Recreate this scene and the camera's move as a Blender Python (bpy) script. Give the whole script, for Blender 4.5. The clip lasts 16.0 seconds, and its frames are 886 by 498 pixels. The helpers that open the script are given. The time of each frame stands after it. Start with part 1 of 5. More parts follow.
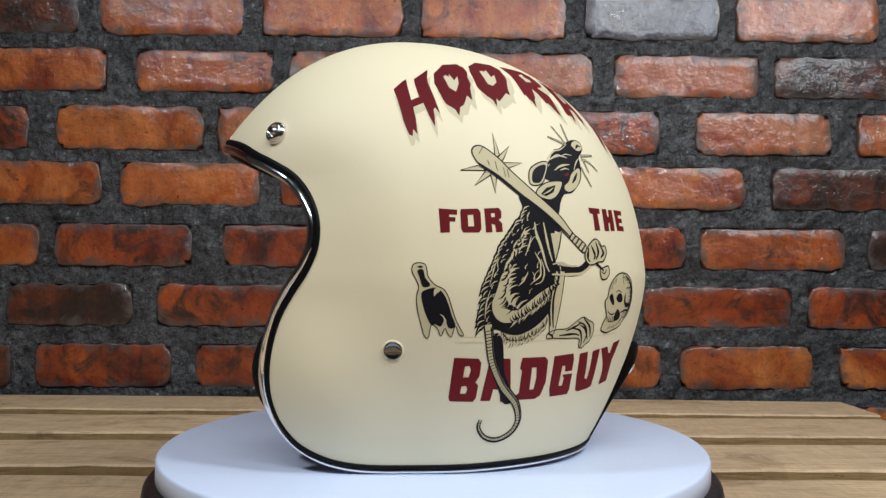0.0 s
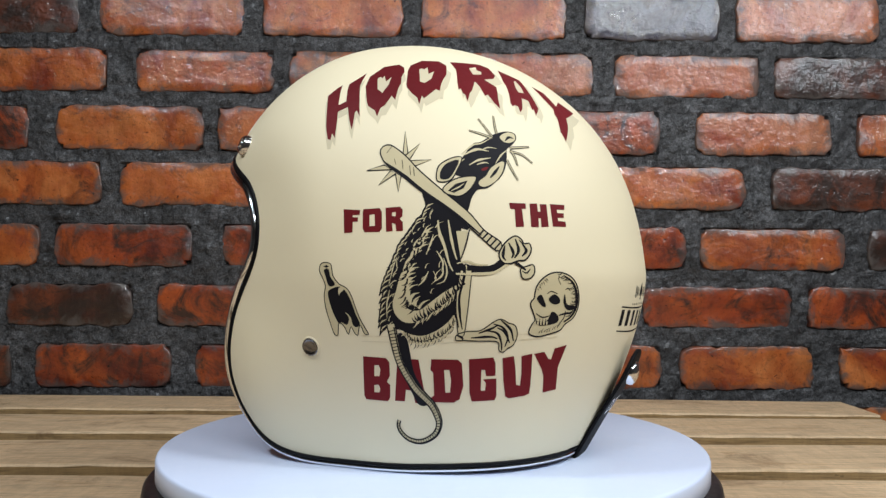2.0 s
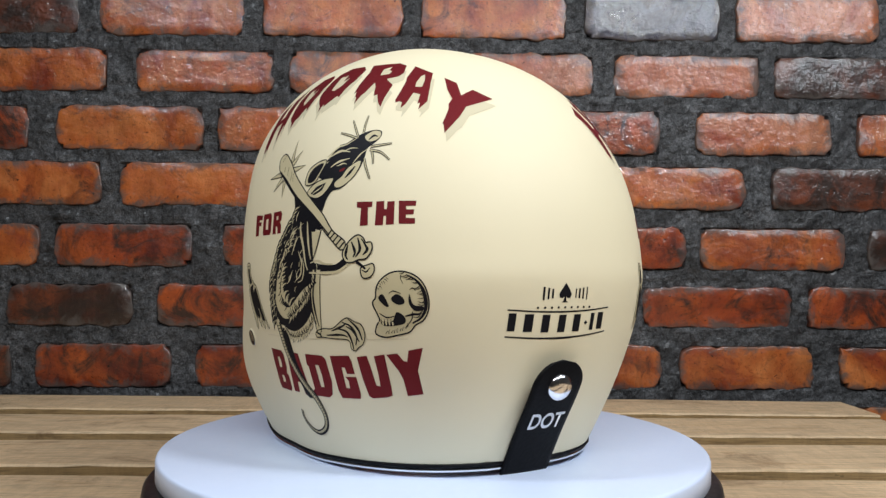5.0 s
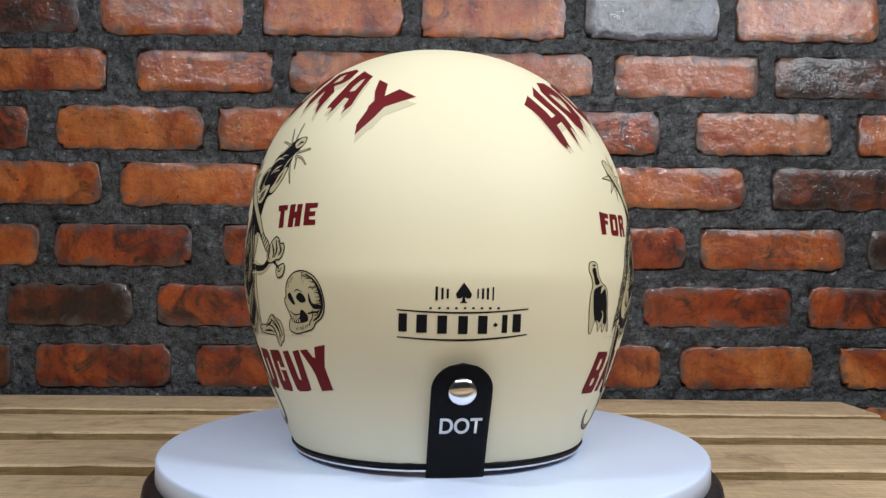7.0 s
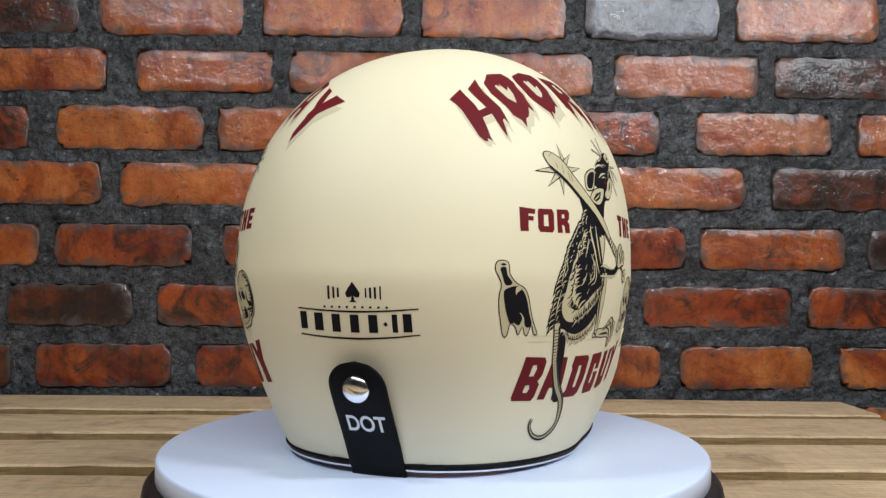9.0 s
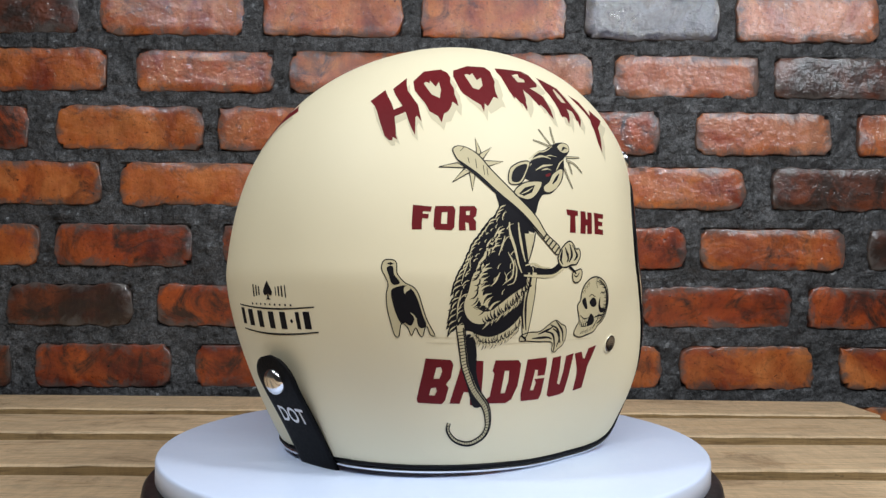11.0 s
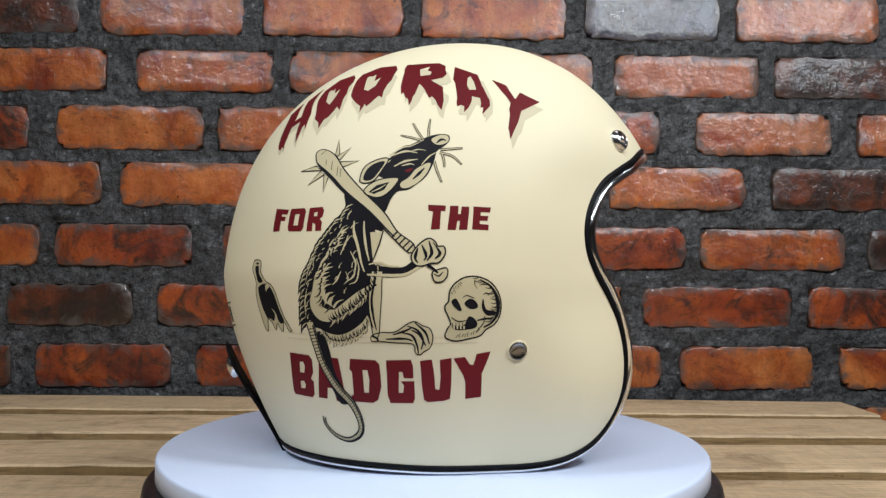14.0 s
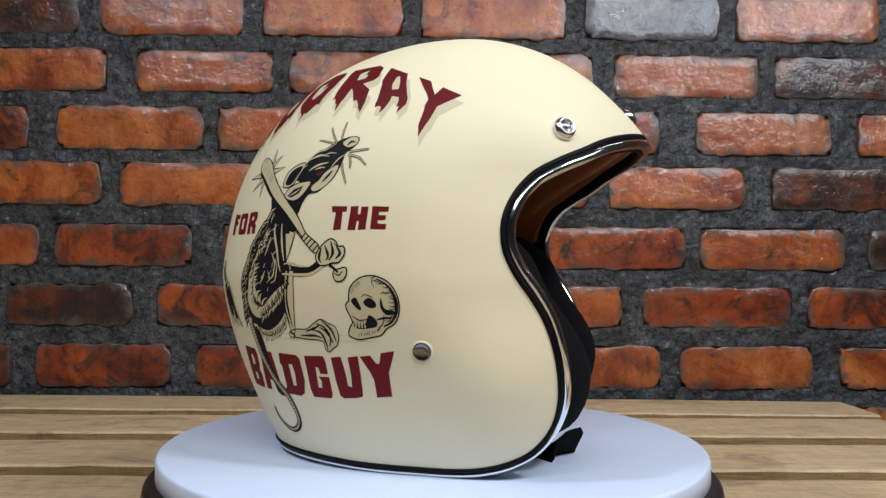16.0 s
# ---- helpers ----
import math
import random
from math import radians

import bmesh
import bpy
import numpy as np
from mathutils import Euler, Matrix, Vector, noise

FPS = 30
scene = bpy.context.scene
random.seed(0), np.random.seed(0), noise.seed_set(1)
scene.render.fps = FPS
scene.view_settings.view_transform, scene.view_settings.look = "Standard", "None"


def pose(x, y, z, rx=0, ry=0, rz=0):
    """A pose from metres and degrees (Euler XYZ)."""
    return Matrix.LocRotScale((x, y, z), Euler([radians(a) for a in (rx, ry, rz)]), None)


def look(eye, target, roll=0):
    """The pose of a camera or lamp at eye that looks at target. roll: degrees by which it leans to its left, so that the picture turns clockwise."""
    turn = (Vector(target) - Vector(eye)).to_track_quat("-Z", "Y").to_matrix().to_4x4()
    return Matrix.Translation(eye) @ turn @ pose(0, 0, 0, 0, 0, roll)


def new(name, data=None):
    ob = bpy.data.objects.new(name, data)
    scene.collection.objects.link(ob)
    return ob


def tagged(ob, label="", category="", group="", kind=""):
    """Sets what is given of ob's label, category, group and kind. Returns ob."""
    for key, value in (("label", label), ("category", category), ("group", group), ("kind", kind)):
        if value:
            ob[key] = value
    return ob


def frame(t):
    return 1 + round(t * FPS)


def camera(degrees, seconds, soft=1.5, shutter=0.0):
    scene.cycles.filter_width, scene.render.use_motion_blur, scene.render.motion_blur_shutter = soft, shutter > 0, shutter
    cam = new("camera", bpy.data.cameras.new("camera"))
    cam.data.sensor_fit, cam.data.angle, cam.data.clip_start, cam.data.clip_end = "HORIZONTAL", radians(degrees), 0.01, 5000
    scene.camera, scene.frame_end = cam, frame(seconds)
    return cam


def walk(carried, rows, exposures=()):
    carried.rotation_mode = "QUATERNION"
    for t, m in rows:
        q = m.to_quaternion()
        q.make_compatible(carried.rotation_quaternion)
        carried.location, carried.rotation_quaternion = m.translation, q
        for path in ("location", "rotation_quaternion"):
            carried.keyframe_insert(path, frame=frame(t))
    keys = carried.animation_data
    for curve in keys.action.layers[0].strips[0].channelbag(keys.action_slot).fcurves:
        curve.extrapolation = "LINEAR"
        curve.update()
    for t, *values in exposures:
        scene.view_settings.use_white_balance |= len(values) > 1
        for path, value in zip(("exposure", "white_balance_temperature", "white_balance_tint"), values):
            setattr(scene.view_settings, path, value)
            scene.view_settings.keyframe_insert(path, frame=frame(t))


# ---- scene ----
import mathutils.geometry

cam = camera(59.35, 16.0, soft=1.4)
EYE = Vector((0.0, -0.5, 0.178))
AIM = EYE + Vector((0.00975, 0.99946, 0.0315))
walk(cam, [(0.0, look(EYE, AIM, 0.369)), (16.0, look(EYE, AIM, 0.369))],
     exposures=[(0.0, -0.12), (1.2, -0.03), (2.5, 0.03), (4.2, 0.03), (7.0, -0.06), (9.0, -0.02), (12.5, -0.01), (14.5, -0.04), (16.0, -0.09)])

# ---- light: overhead lamps, a side panel, fills added behind the viewer and by the wall ----
scene.view_settings.exposure = 0.0
world = bpy.data.worlds.new("world")
world.use_nodes = True
world.node_tree.nodes["Background"].inputs[0].default_value = (0.5, 0.55, 0.62, 1)
world.node_tree.nodes["Background"].inputs[1].default_value = 0.01
scene.world = world


def area(name, eye, target, sx, sy, watts, colour):
    data = bpy.data.lights.new(name, "AREA")
    data.shape, data.size, data.size_y, data.energy, data.color = "RECTANGLE", sx, sy, watts, colour
    ob = new(name, data)
    ob.matrix_world = look(eye, target)
    return ob


area("overhead_lamp", (0.66, -0.58, 1.02), (0.3, -0.35, 0.0), 0.14, 0.14, 8.2, (0.9, 0.95, 1.0))
area("overhead_lamp", (-0.78, -0.5, 1.27), (-0.4, -0.35, 0.0), 0.14, 0.14, 8.2, (0.84, 0.92, 1.0))
# unseen fill, added to brighten the helmet from the front
area("tube_lamp", (0.02, -0.78, 0.95), (0.0, -0.2, 0.0), 0.9, 0.06, 6.4, (0.93, 0.965, 1.0))
area("side_panel_lamp", (1.12, -0.45, 1.04), (0.5, 0.7, 0.6), 0.5, 0.24, 6.0, (0.84, 0.92, 1.0))
# unseen strip, added so the brick wall grows brighter towards its top
area("wall_lamp", (0.55, 0.36, 1.2), (0.5, 0.7, 0.45), 1.0, 0.05, 1.6, (0.9, 0.95, 1.0))


# ---- materials ----
def material(name, colour, rough=0.5, metal=0.0, spec=0.5):
    m = bpy.data.materials.new(name)
    m.use_nodes = True
    b = m.node_tree.nodes["Principled BSDF"]
    b.inputs["Base Color"].default_value = (*colour, 1)
    b.inputs["Roughness"].default_value = rough
    b.inputs["Metallic"].default_value = metal
    b.inputs["Specular IOR Level"].default_value = spec
    return m


class Nodes:
    """Short names for wiring nodes of one material."""

    def __init__(self, m):
        self.t = m.node_tree
        self.b = self.t.nodes["Principled BSDF"]

    def add(self, kind, **sets):
        n = self.t.nodes.new(kind)
        for k, v in sets.items():
            n.inputs[k.replace("_", " ")].default_value = v
        return n

    def wire(self, a, out, b, into):
        self.t.links.new(a.outputs[out], b.inputs[into])

    def coord(self, scale=(1, 1, 1), kind="Object", shift=None):
        c, mp = self.add("ShaderNodeTexCoord"), self.add("ShaderNodeMapping")
        mp.inputs["Scale"].default_value = scale
        self.wire(c, kind, mp, "Vector")
        if shift:
            self.wire(shift, 0, mp, "Location")
        return mp

    def noise(self, at, scale, detail=4.0, rough=0.6, distort=0.0):
        n = self.add("ShaderNodeTexNoise", Scale=scale, Detail=detail, Roughness=rough, Distortion=distort)
        self.wire(at, 0, n, "Vector")
        return n

    def ramp(self, src, out, stops):
        r = self.add("ShaderNodeValToRGB")
        e = r.color_ramp.elements
        while len(e) < len(stops):
            e.new(0.5)
        for i, (p, c) in enumerate(stops):
            e[i].position = p
            e[i].color = (*c, 1) if isinstance(c, tuple) else (c, c, c, 1)
        self.wire(src, out, r, 0)
        return r

    def mix(self, fac, fo, a, ao, b, bo, blend="MIX"):
        x = self.t.nodes.new("ShaderNodeMix")
        x.data_type, x.blend_type = "RGBA", blend
        if fac is None:
            x.inputs[0].default_value = fo
        else:
            self.wire(fac, fo, x, 0)
        self.t.links.new(a.outputs[ao], x.inputs[6])
        self.t.links.new(b.outputs[bo], x.inputs[7])
        return x

    def bump(self, src, out, strength, dist, before=None):
        n = self.add("ShaderNodeBump", Strength=strength, Distance=dist)
        self.wire(src, out, n, "Height")
        if before:
            self.wire(before, 0, n, "Normal")
        return n


def brick_material(name, light, mid, dark, stain=0.5, smear=0.5, gloss=0.3):
    """Varnished fired clay: mottled body, dark firing stains, pits and cement rubbed over the arrises."""
    m = material(name, mid, 0.35)
    n = Nodes(m)
    info = n.add("ShaderNodeObjectInfo")
    mul = n.add("ShaderNodeMath")
    mul.operation = "MULTIPLY"
    mul.inputs[1].default_value = 37.0
    n.wire(info, "Random", mul, 0)
    at = n.coord((1, 1, 1), "Object", mul)
    big = n.noise(at, 8.0, 5, 0.62, 0.8)
    streak = n.noise(n.coord((1, 1, 0.3), "Object", mul), 30.0, 6, 0.7, 0.5)
    fine = n.noise(at, 260.0, 3, 0.6)
    base = n.ramp(big, 0, [(0.34, dark), (0.46, mid), (0.62, light)])
    tone = n.ramp(streak, 0, [(0.3, 0.62), (0.48, 0.98), (0.66, 1.22)])
    c1 = n.mix(None, 1.0, base, 0, tone, 0, "MULTIPLY")
    grain = n.ramp(fine, 0, [(0.28, 0.4), (0.4, 1.0), (0.7, 1.12)])
    c2 = n.mix(None, 0.85, c1, 2, grain, 0, "MULTIPLY")
    firing = n.noise(at, 14.0, 7, 0.72, 1.4)
    fr = n.ramp(firing, 0, [(0.66 - 0.3 * stain, 0.0), (0.8 - 0.3 * stain, 0.95)])
    black = n.add("ShaderNodeRGB")
    black.outputs[0].default_value = (0.03, 0.017, 0.012, 1)
    c3 = n.mix(fr, 0, c2, 2, black, 0)
    hole = n.ramp(n.noise(n.coord((1, 1, 1.5), "Object", mul), 125.0, 2, 0.5, 0.5), 0, [(0.25, 0.08), (0.3, 1.0)])
    c3 = n.mix(None, 0.9, c3, 2, hole, 0, "MULTIPLY")
    # cement film, thicker towards the arrises
    gen = n.add("ShaderNodeTexCoord")
    xyz = n.add("ShaderNodeSeparateXYZ")
    n.wire(gen, "Generated", xyz, 0)

    def math_node(op, a, ao, value):
        k = n.add("ShaderNodeMath")
        k.operation = op
        n.wire(a, ao, k, 0)
        k.inputs[1].default_value = value
        return k

    ex = math_node("ABSOLUTE", math_node("SUBTRACT", xyz, 0, 0.5), 0, 0)
    ez = math_node("ABSOLUTE", math_node("SUBTRACT", xyz, 2, 0.5), 0, 0)
    ex = math_node("ADD", math_node("MULTIPLY", ex, 0, 3.3), 0, -1.15)
    edge = n.add("ShaderNodeMath")
    edge.operation = "MAXIMUM"
    n.wire(ex, 0, edge, 0)
    n.wire(ez, 0, edge, 1)
    lap = math_node("MULTIPLY", edge, 0, 0.86)
    cem = n.noise(at, 24.0, 8, 0.78, 0.8)
    both = n.add("ShaderNodeMath")
    n.wire(lap, 0, both, 0)
    n.wire(cem, 0, both, 1)
    cr = n.ramp(both, 0, [(0.86 - 0.16 * smear, 0.0), (1.0 - 0.1 * smear, 0.85)])
    grey = n.add("ShaderNodeRGB")
    grey.outputs[0].default_value = (0.095, 0.078, 0.068, 1)
    c4 = n.mix(cr, 0, c3, 2, grey, 0)
    n.wire(c4, 2, n.b, "Base Color")
    n.wire(n.ramp(cem, 0, [(0.3, gloss), (0.75, gloss + 0.3)]), 0, n.b, "Roughness")
    lump = n.bump(n.noise(at, 32.0, 2, 0.5), 0, 0.6, 0.0035)
    chip = n.bump(n.noise(at, 120.0, 2, 0.5, 0.4), 0, 0.5, 0.0016, lump)
    gleam = n.bump(n.noise(n.coord((0.8, 1, 1.3), "Object", mul), 200.0, 3, 0.6, 0.4), 0, 0.65, 0.0012, chip)
    pit = n.bump(fine, 0, 0.5, 0.0007, chip)
    n.wire(pit, 0, n.b, "Normal")
    n.b.inputs["Specular IOR Level"].default_value = 0.4
    n.b.inputs["Coat Weight"].default_value = 1.0
    n.wire(n.ramp(n.noise(at, 19.0, 5, 0.65, 0.6), 0, [(0.4, 0.02), (0.55, 0.05), (0.68, 0.16)]), 0, n.b, "Coat Roughness")
    n.wire(gleam, 0, n.b, "Coat Normal")
    return m


BRICK = {
    "o": brick_material("orange_brick", (0.54, 0.17, 0.045), (0.41, 0.096, 0.02), (0.22, 0.034, 0.011), 0.34, 0.65),
    "p": brick_material("pale_brick", (0.5, 0.19, 0.09), (0.42, 0.12, 0.04), (0.3, 0.055, 0.016), 0.2, 0.95),
    "r": brick_material("red_brick", (0.4, 0.08, 0.016), (0.26, 0.042, 0.01), (0.1, 0.016, 0.008), 0.6, 0.65),
    "d": brick_material("burnt_brick", (0.15, 0.038, 0.015), (0.068, 0.021, 0.011), (0.025, 0.012, 0.009), 0.75, 0.65),
    "g": brick_material("grey_brick", (0.085, 0.08, 0.11), (0.045, 0.042, 0.062), (0.022, 0.017, 0.024), 0.5, 0.8, 0.2),
}


def mortar_material():
    m = material("mortar", (0.12, 0.12, 0.12), 0.75)
    n = Nodes(m)
    at = n.coord()
    big, fine, sand = n.noise(at, 13.0, 7, 0.7, 0.6), n.noise(at, 110.0, 6, 0.75), n.noise(at, 430.0, 2, 0.6)
    a = n.ramp(big, 0, [(0.3, (0.026, 0.025, 0.025)), (0.5, (0.057, 0.0565, 0.058)), (0.7, (0.12, 0.12, 0.124))])
    b = n.ramp(fine, 0, [(0.36, 0.12), (0.44, 0.8), (0.66, 1.6)])
    c = n.mix(None, 1.0, a, 0, b, 0, "MULTIPLY")
    grit = n.ramp(sand, 0, [(0.34, 0.4), (0.5, 1.0), (0.66, 1.6)])
    c = n.mix(None, 0.9, c, 2, grit, 0, "MULTIPLY")
    n.wire(c, 2, n.b, "Base Color")
    k = n.bump(n.noise(at, 70.0, 5, 0.65, 0.5), 0, 1.0, 0.008)
    n.wire(n.bump(fine, 0, 0.9, 0.003, k), 0, n.b, "Normal")
    n.wire(n.ramp(big, 0, [(0.3, 0.35), (0.7, 0.6)]), 0, n.b, "Roughness")
    n.b.inputs["Coat Weight"].default_value = 0.12
    n.b.inputs["Coat Roughness"].default_value = 0.2
    return m


def wood_material(name, pale, brown, rough=0.6):
    """Sawn pallet board along x, with rings, grain and handling dirt."""
    m = material(name, pale, rough)
    n = Nodes(m)
    info = n.add("ShaderNodeObjectInfo")
    mul = n.add("ShaderNodeMath")
    mul.operation = "MULTIPLY"
    mul.inputs[1].default_value = 23.0
    n.wire(info, "Random", mul, 0)
    at = n.coord((1.1, 9, 9), "Object", mul)
    ring = n.noise(at, 4.0, 6, 0.62, 2.2)
    fibre = n.noise(n.coord((9, 190, 190), "Object", mul), 3.0, 4, 0.7)
    saw = n.noise(n.coord((55, 9, 9), "Object", mul), 3.0, 4, 0.7)
    dirt = n.noise(n.coord((2, 4, 4), "Object", mul), 5.0, 8, 0.75, 0.8)
    speck = n.noise(n.coord((1, 1.6, 1.6), "Object", mul), 75.0, 3, 0.6)
    a = n.ramp(ring, 0, [(0.3, brown), (0.47, pale), (0.58, tuple(0.84 * v for v in pale)), (0.72, tuple(0.5 * (v + w) for v, w in zip(pale, brown)))])
    b = n.ramp(fibre, 0, [(0.3, 0.55), (0.5, 1.0), (0.8, 1.15)])
    c = n.mix(None, 0.9, a, 0, b, 0, "MULTIPLY")
    s = n.ramp(saw, 0, [(0.3, 0.8), (0.6, 1.05)])
    c = n.mix(None, 0.7, c, 2, s, 0, "MULTIPLY")
    d = n.ramp(dirt, 0, [(0.32, (0.45, 0.38, 0.32)), (0.46, (0.95, 0.94, 0.92)), (0.8, (1.12, 1.1, 1.06))])
    e = n.mix(None, 0.85, c, 2, d, 0, "MULTIPLY")
    f = n.ramp(speck, 0, [(0.24, 0.45), (0.31, 1.0)])
    g = n.mix(None, 0.8, e, 2, f, 0, "MULTIPLY")
    n.wire(g, 2, n.b, "Base Color")
    n.wire(n.bump(fibre, 0, 0.6, 0.002, n.bump(saw, 0, 0.4, 0.001)), 0, n.b, "Normal")
    return m


def plain_material(name, colour, rough, metal=0.0, scale=120.0, depth=0.0004, vary=0.08, spec=0.5):
    """One paint, cloth or metal with slight mottling and fine relief."""
    m = material(name, colour, rough, metal, spec)
    n = Nodes(m)
    at = n.coord()
    big, fine = n.noise(at, 6.0, 4, 0.6), n.noise(at, scale, 4, 0.6)
    a = n.ramp(big, 0, [(0.3, tuple(v * (1 - vary) for v in colour)), (0.7, tuple(min(1, v * (1 + vary)) for v in colour))])
    n.wire(a, 0, n.b, "Base Color")
    n.wire(n.ramp(fine, 0, [(0.3, max(0.02, rough - 0.05)), (0.7, min(1, rough + 0.06))]), 0, n.b, "Roughness")
    if depth:
        n.wire(n.bump(fine, 0, 0.4, depth), 0, n.b, "Normal")
    return m


MORTAR = mortar_material()
WOOD = wood_material("pallet_board", (0.74, 0.54, 0.33), (0.57, 0.38, 0.2))
# rough sawn edges, their colour darkened for the shade between the boards
SAWN_SHADED = wood_material("shaded_sawn_edge", (0.38, 0.24, 0.1), (0.2, 0.115, 0.045), 0.85)
WOOD_DARK = wood_material("bearer_board", (0.3, 0.18, 0.09), (0.16, 0.09, 0.04), 0.75)
CREAM = plain_material("cream_matte_paint", (0.785, 0.695, 0.48), 0.6, 0, 400.0, 0.00008, 0.02)
CHROME = plain_material("chrome", (0.75, 0.77, 0.8), 0.12, 1.0, 60.0, 0.0, 0.05)
STEEL = plain_material("polished_snap", (0.8, 0.8, 0.82), 0.16, 1.0, 60.0, 0.0, 0.05)
SOCKET = plain_material("dull_steel", (0.2, 0.2, 0.21), 0.2, 1.0, 200.0, 0.0002, 0.1)
RUBBER = plain_material("black_rubber", (0.004, 0.004, 0.005), 0.5, 0, 300.0, 0.0002, 0.08, 0.1)
LEATHER = plain_material("black_leather", (0.004, 0.004, 0.005), 0.6, 0, 500.0, 0.0006, 0.08, 0.1)
CLOTH = plain_material("black_lining", (0.005, 0.005, 0.006), 0.95, 0, 900.0, 0.001, 0.08, 0.1)
TAN = plain_material("brown_leather_band", (0.34, 0.115, 0.035), 0.55, 0, 350.0, 0.0008, 0.2)
WHITE = plain_material("white_plastic", (0.66, 0.75, 0.94), 0.35, 0, 200.0, 0.0001, 0.02)
BLACKP = plain_material("black_plastic", (0.015, 0.015, 0.017), 0.35, 0, 200.0, 0.0002)
PLASTER = plain_material("room_plaster", (0.28, 0.27, 0.25), 0.8, 0, 90.0, 0.001, 0.1)
CEMENT = plain_material("cement_floor", (0.16, 0.155, 0.15), 0.6, 0, 60.0, 0.001, 0.25)


# ---- mesh helpers ----
def mesh_of(name, bm, mat, smooth=False):
    me = bpy.data.meshes.new(name)
    bm.normal_update()
    bm.to_mesh(me)
    bm.free()
    me.materials.append(mat)
    if smooth:
        me.shade_smooth()
    return me


def part(name, bm, mat, parent=None, label="", smooth=False):
    ob = new(name, mesh_of(name, bm, mat, smooth))
    if parent:
        ob.parent = parent
    return tagged(ob, label)


def thing(name, label, category, at=(0, 0, 0), group="", kind=""):
    ob = new(name)
    ob.location = at
    ob.empty_display_size = 0.05
    return tagged(ob, label, category, group, kind)


def box(bm, x0, x1, y0, y1, z0, z1, bevel=0.0, seg=2):
    r = bmesh.ops.create_cube(bm, size=1.0)
    vs = r["verts"]
    for v in vs:
        v.co = Vector(((x0 + x1) / 2 + v.co.x * (x1 - x0), (y0 + y1) / 2 + v.co.y * (y1 - y0), (z0 + z1) / 2 + v.co.z * (z1 - z0)))
    if bevel:
        es = list({e for v in vs for e in v.link_edges})
        bmesh.ops.bevel(bm, geom=es, offset=bevel, segments=seg, affect="EDGES", profile=0.6)
    return bm


def lathe(bm, profile, steps=96, m=Matrix()):
    """Turn (radius, height) pairs about z; ends on the axis close the form."""
    rings = []
    for r, z in profile:
        if r < 1e-6:
            rings.append([bm.verts.new(m @ Vector((0, 0, z)))])
        else:
            rings.append([bm.verts.new(m @ Vector((r * math.cos(2 * math.pi * i / steps), r * math.sin(2 * math.pi * i / steps), z))) for i in range(steps)])
    for a, b in zip(rings, rings[1:]):
        for i in range(steps):
            j = (i + 1) % steps
            if len(a) == 1:
                bm.faces.new((a[0], b[i], b[j]))
            elif len(b) == 1:
                bm.faces.new((a[j], a[i], b[0]))
            else:
                bm.faces.new((a[i], a[j], b[j], b[i]))
    bmesh.ops.recalc_face_normals(bm, faces=bm.faces)
    return bm


def sweep(bm, path, side, up, shape, closed=False):
    """Carry a closed section (pairs along side and up) along a path; side and up are given per point."""
    shapes = shape if isinstance(shape[0], list) else [shape] * len(path)
    rings = [[bm.verts.new(p + s * a + u * b) for a, b in sec] for p, s, u, sec in zip(path, side, up, shapes)]
    k = len(shapes[0])
    pairs = list(zip(rings, rings[1:])) + ([(rings[-1], rings[0])] if closed else [])
    for a, b in pairs:
        for i in range(k):
            j = (i + 1) % k
            bm.faces.new((a[i], a[j], b[j], b[i]))
    if not closed:
        bm.faces.new(rings[0])
        bm.faces.new(list(reversed(rings[-1])))
    bmesh.ops.recalc_face_normals(bm, faces=bm.faces)
    return bm


def circle_shape(r, n=10, sx=1.0, sy=1.0):
    return [(r * sx * math.cos(2 * math.pi * i / n), r * sy * math.sin(2 * math.pi * i / n)) for i in range(n)]


# ---- the room behind and around ----
def structure(name, bm, mat, label, category="wall"):
    return tagged(part(name, bm, mat), label, category, "", "structure")


FLOOR = -0.62
structure("floor", box(bmesh.new(), -2.4, 2.4, -3.0, 1.1, FLOOR - 0.1, FLOOR), CEMENT, "grey cement floor under the pallet bench", "floor")
structure("ceiling", box(bmesh.new(), -2.4, 2.4, -3.0, 1.1, 2.2, 2.3), PLASTER, "plain plastered ceiling above the bench", "ceiling")
structure("wall_south", box(bmesh.new(), -2.4, 2.4, -3.1, -3.0, FLOOR, 2.2), PLASTER, "plain plastered wall facing the brick wall")
structure("wall_west", box(bmesh.new(), -2.5, -2.4, -3.1, 1.1, FLOOR, 2.2), PLASTER, "plain plastered side wall of the room")
structure("wall_east", box(bmesh.new(), 2.4, 2.5, -3.1, 1.1, FLOOR, 2.2), PLASTER, "plain plastered side wall of the room")

# the brick wall turns a little away to the east
LEAN = math.tan(radians(0.6))
FACE = 0.70


def wall_y(x):
    return FACE + LEAN * x


# brick courses: lower and upper edge, then each brick's ends and kind
COURSES = []
COURSES.append(((0.544, 0.621), [(-0.768, -0.553, "d"), (-0.521, -0.301, "o"), (-0.272, -0.054, "o"), (-0.025, 0.202, "o"), (0.23, 0.443, "g"), (0.47, 0.697, "p"), (0.728, 0.946, "r")]))
COURSES.append(((0.4555, 0.5215), [(-0.723, -0.508, "o"), (-0.466, -0.253, "o"), (-0.228, -0.004, "o"), (0.028, 0.245, "p"), (0.278, 0.507, "p"), (0.53, 0.745, "d")]))
COURSES.append(((0.365, 0.4325), [(-0.831, -0.626, "r"), (-0.583, -0.359, "o"), (-0.337, -0.115, "o"), (-0.088, 0.104, "o"), (0.13, 0.349, "r"), (0.406, 0.618, "p"), (0.661, 0.87, "o")]))
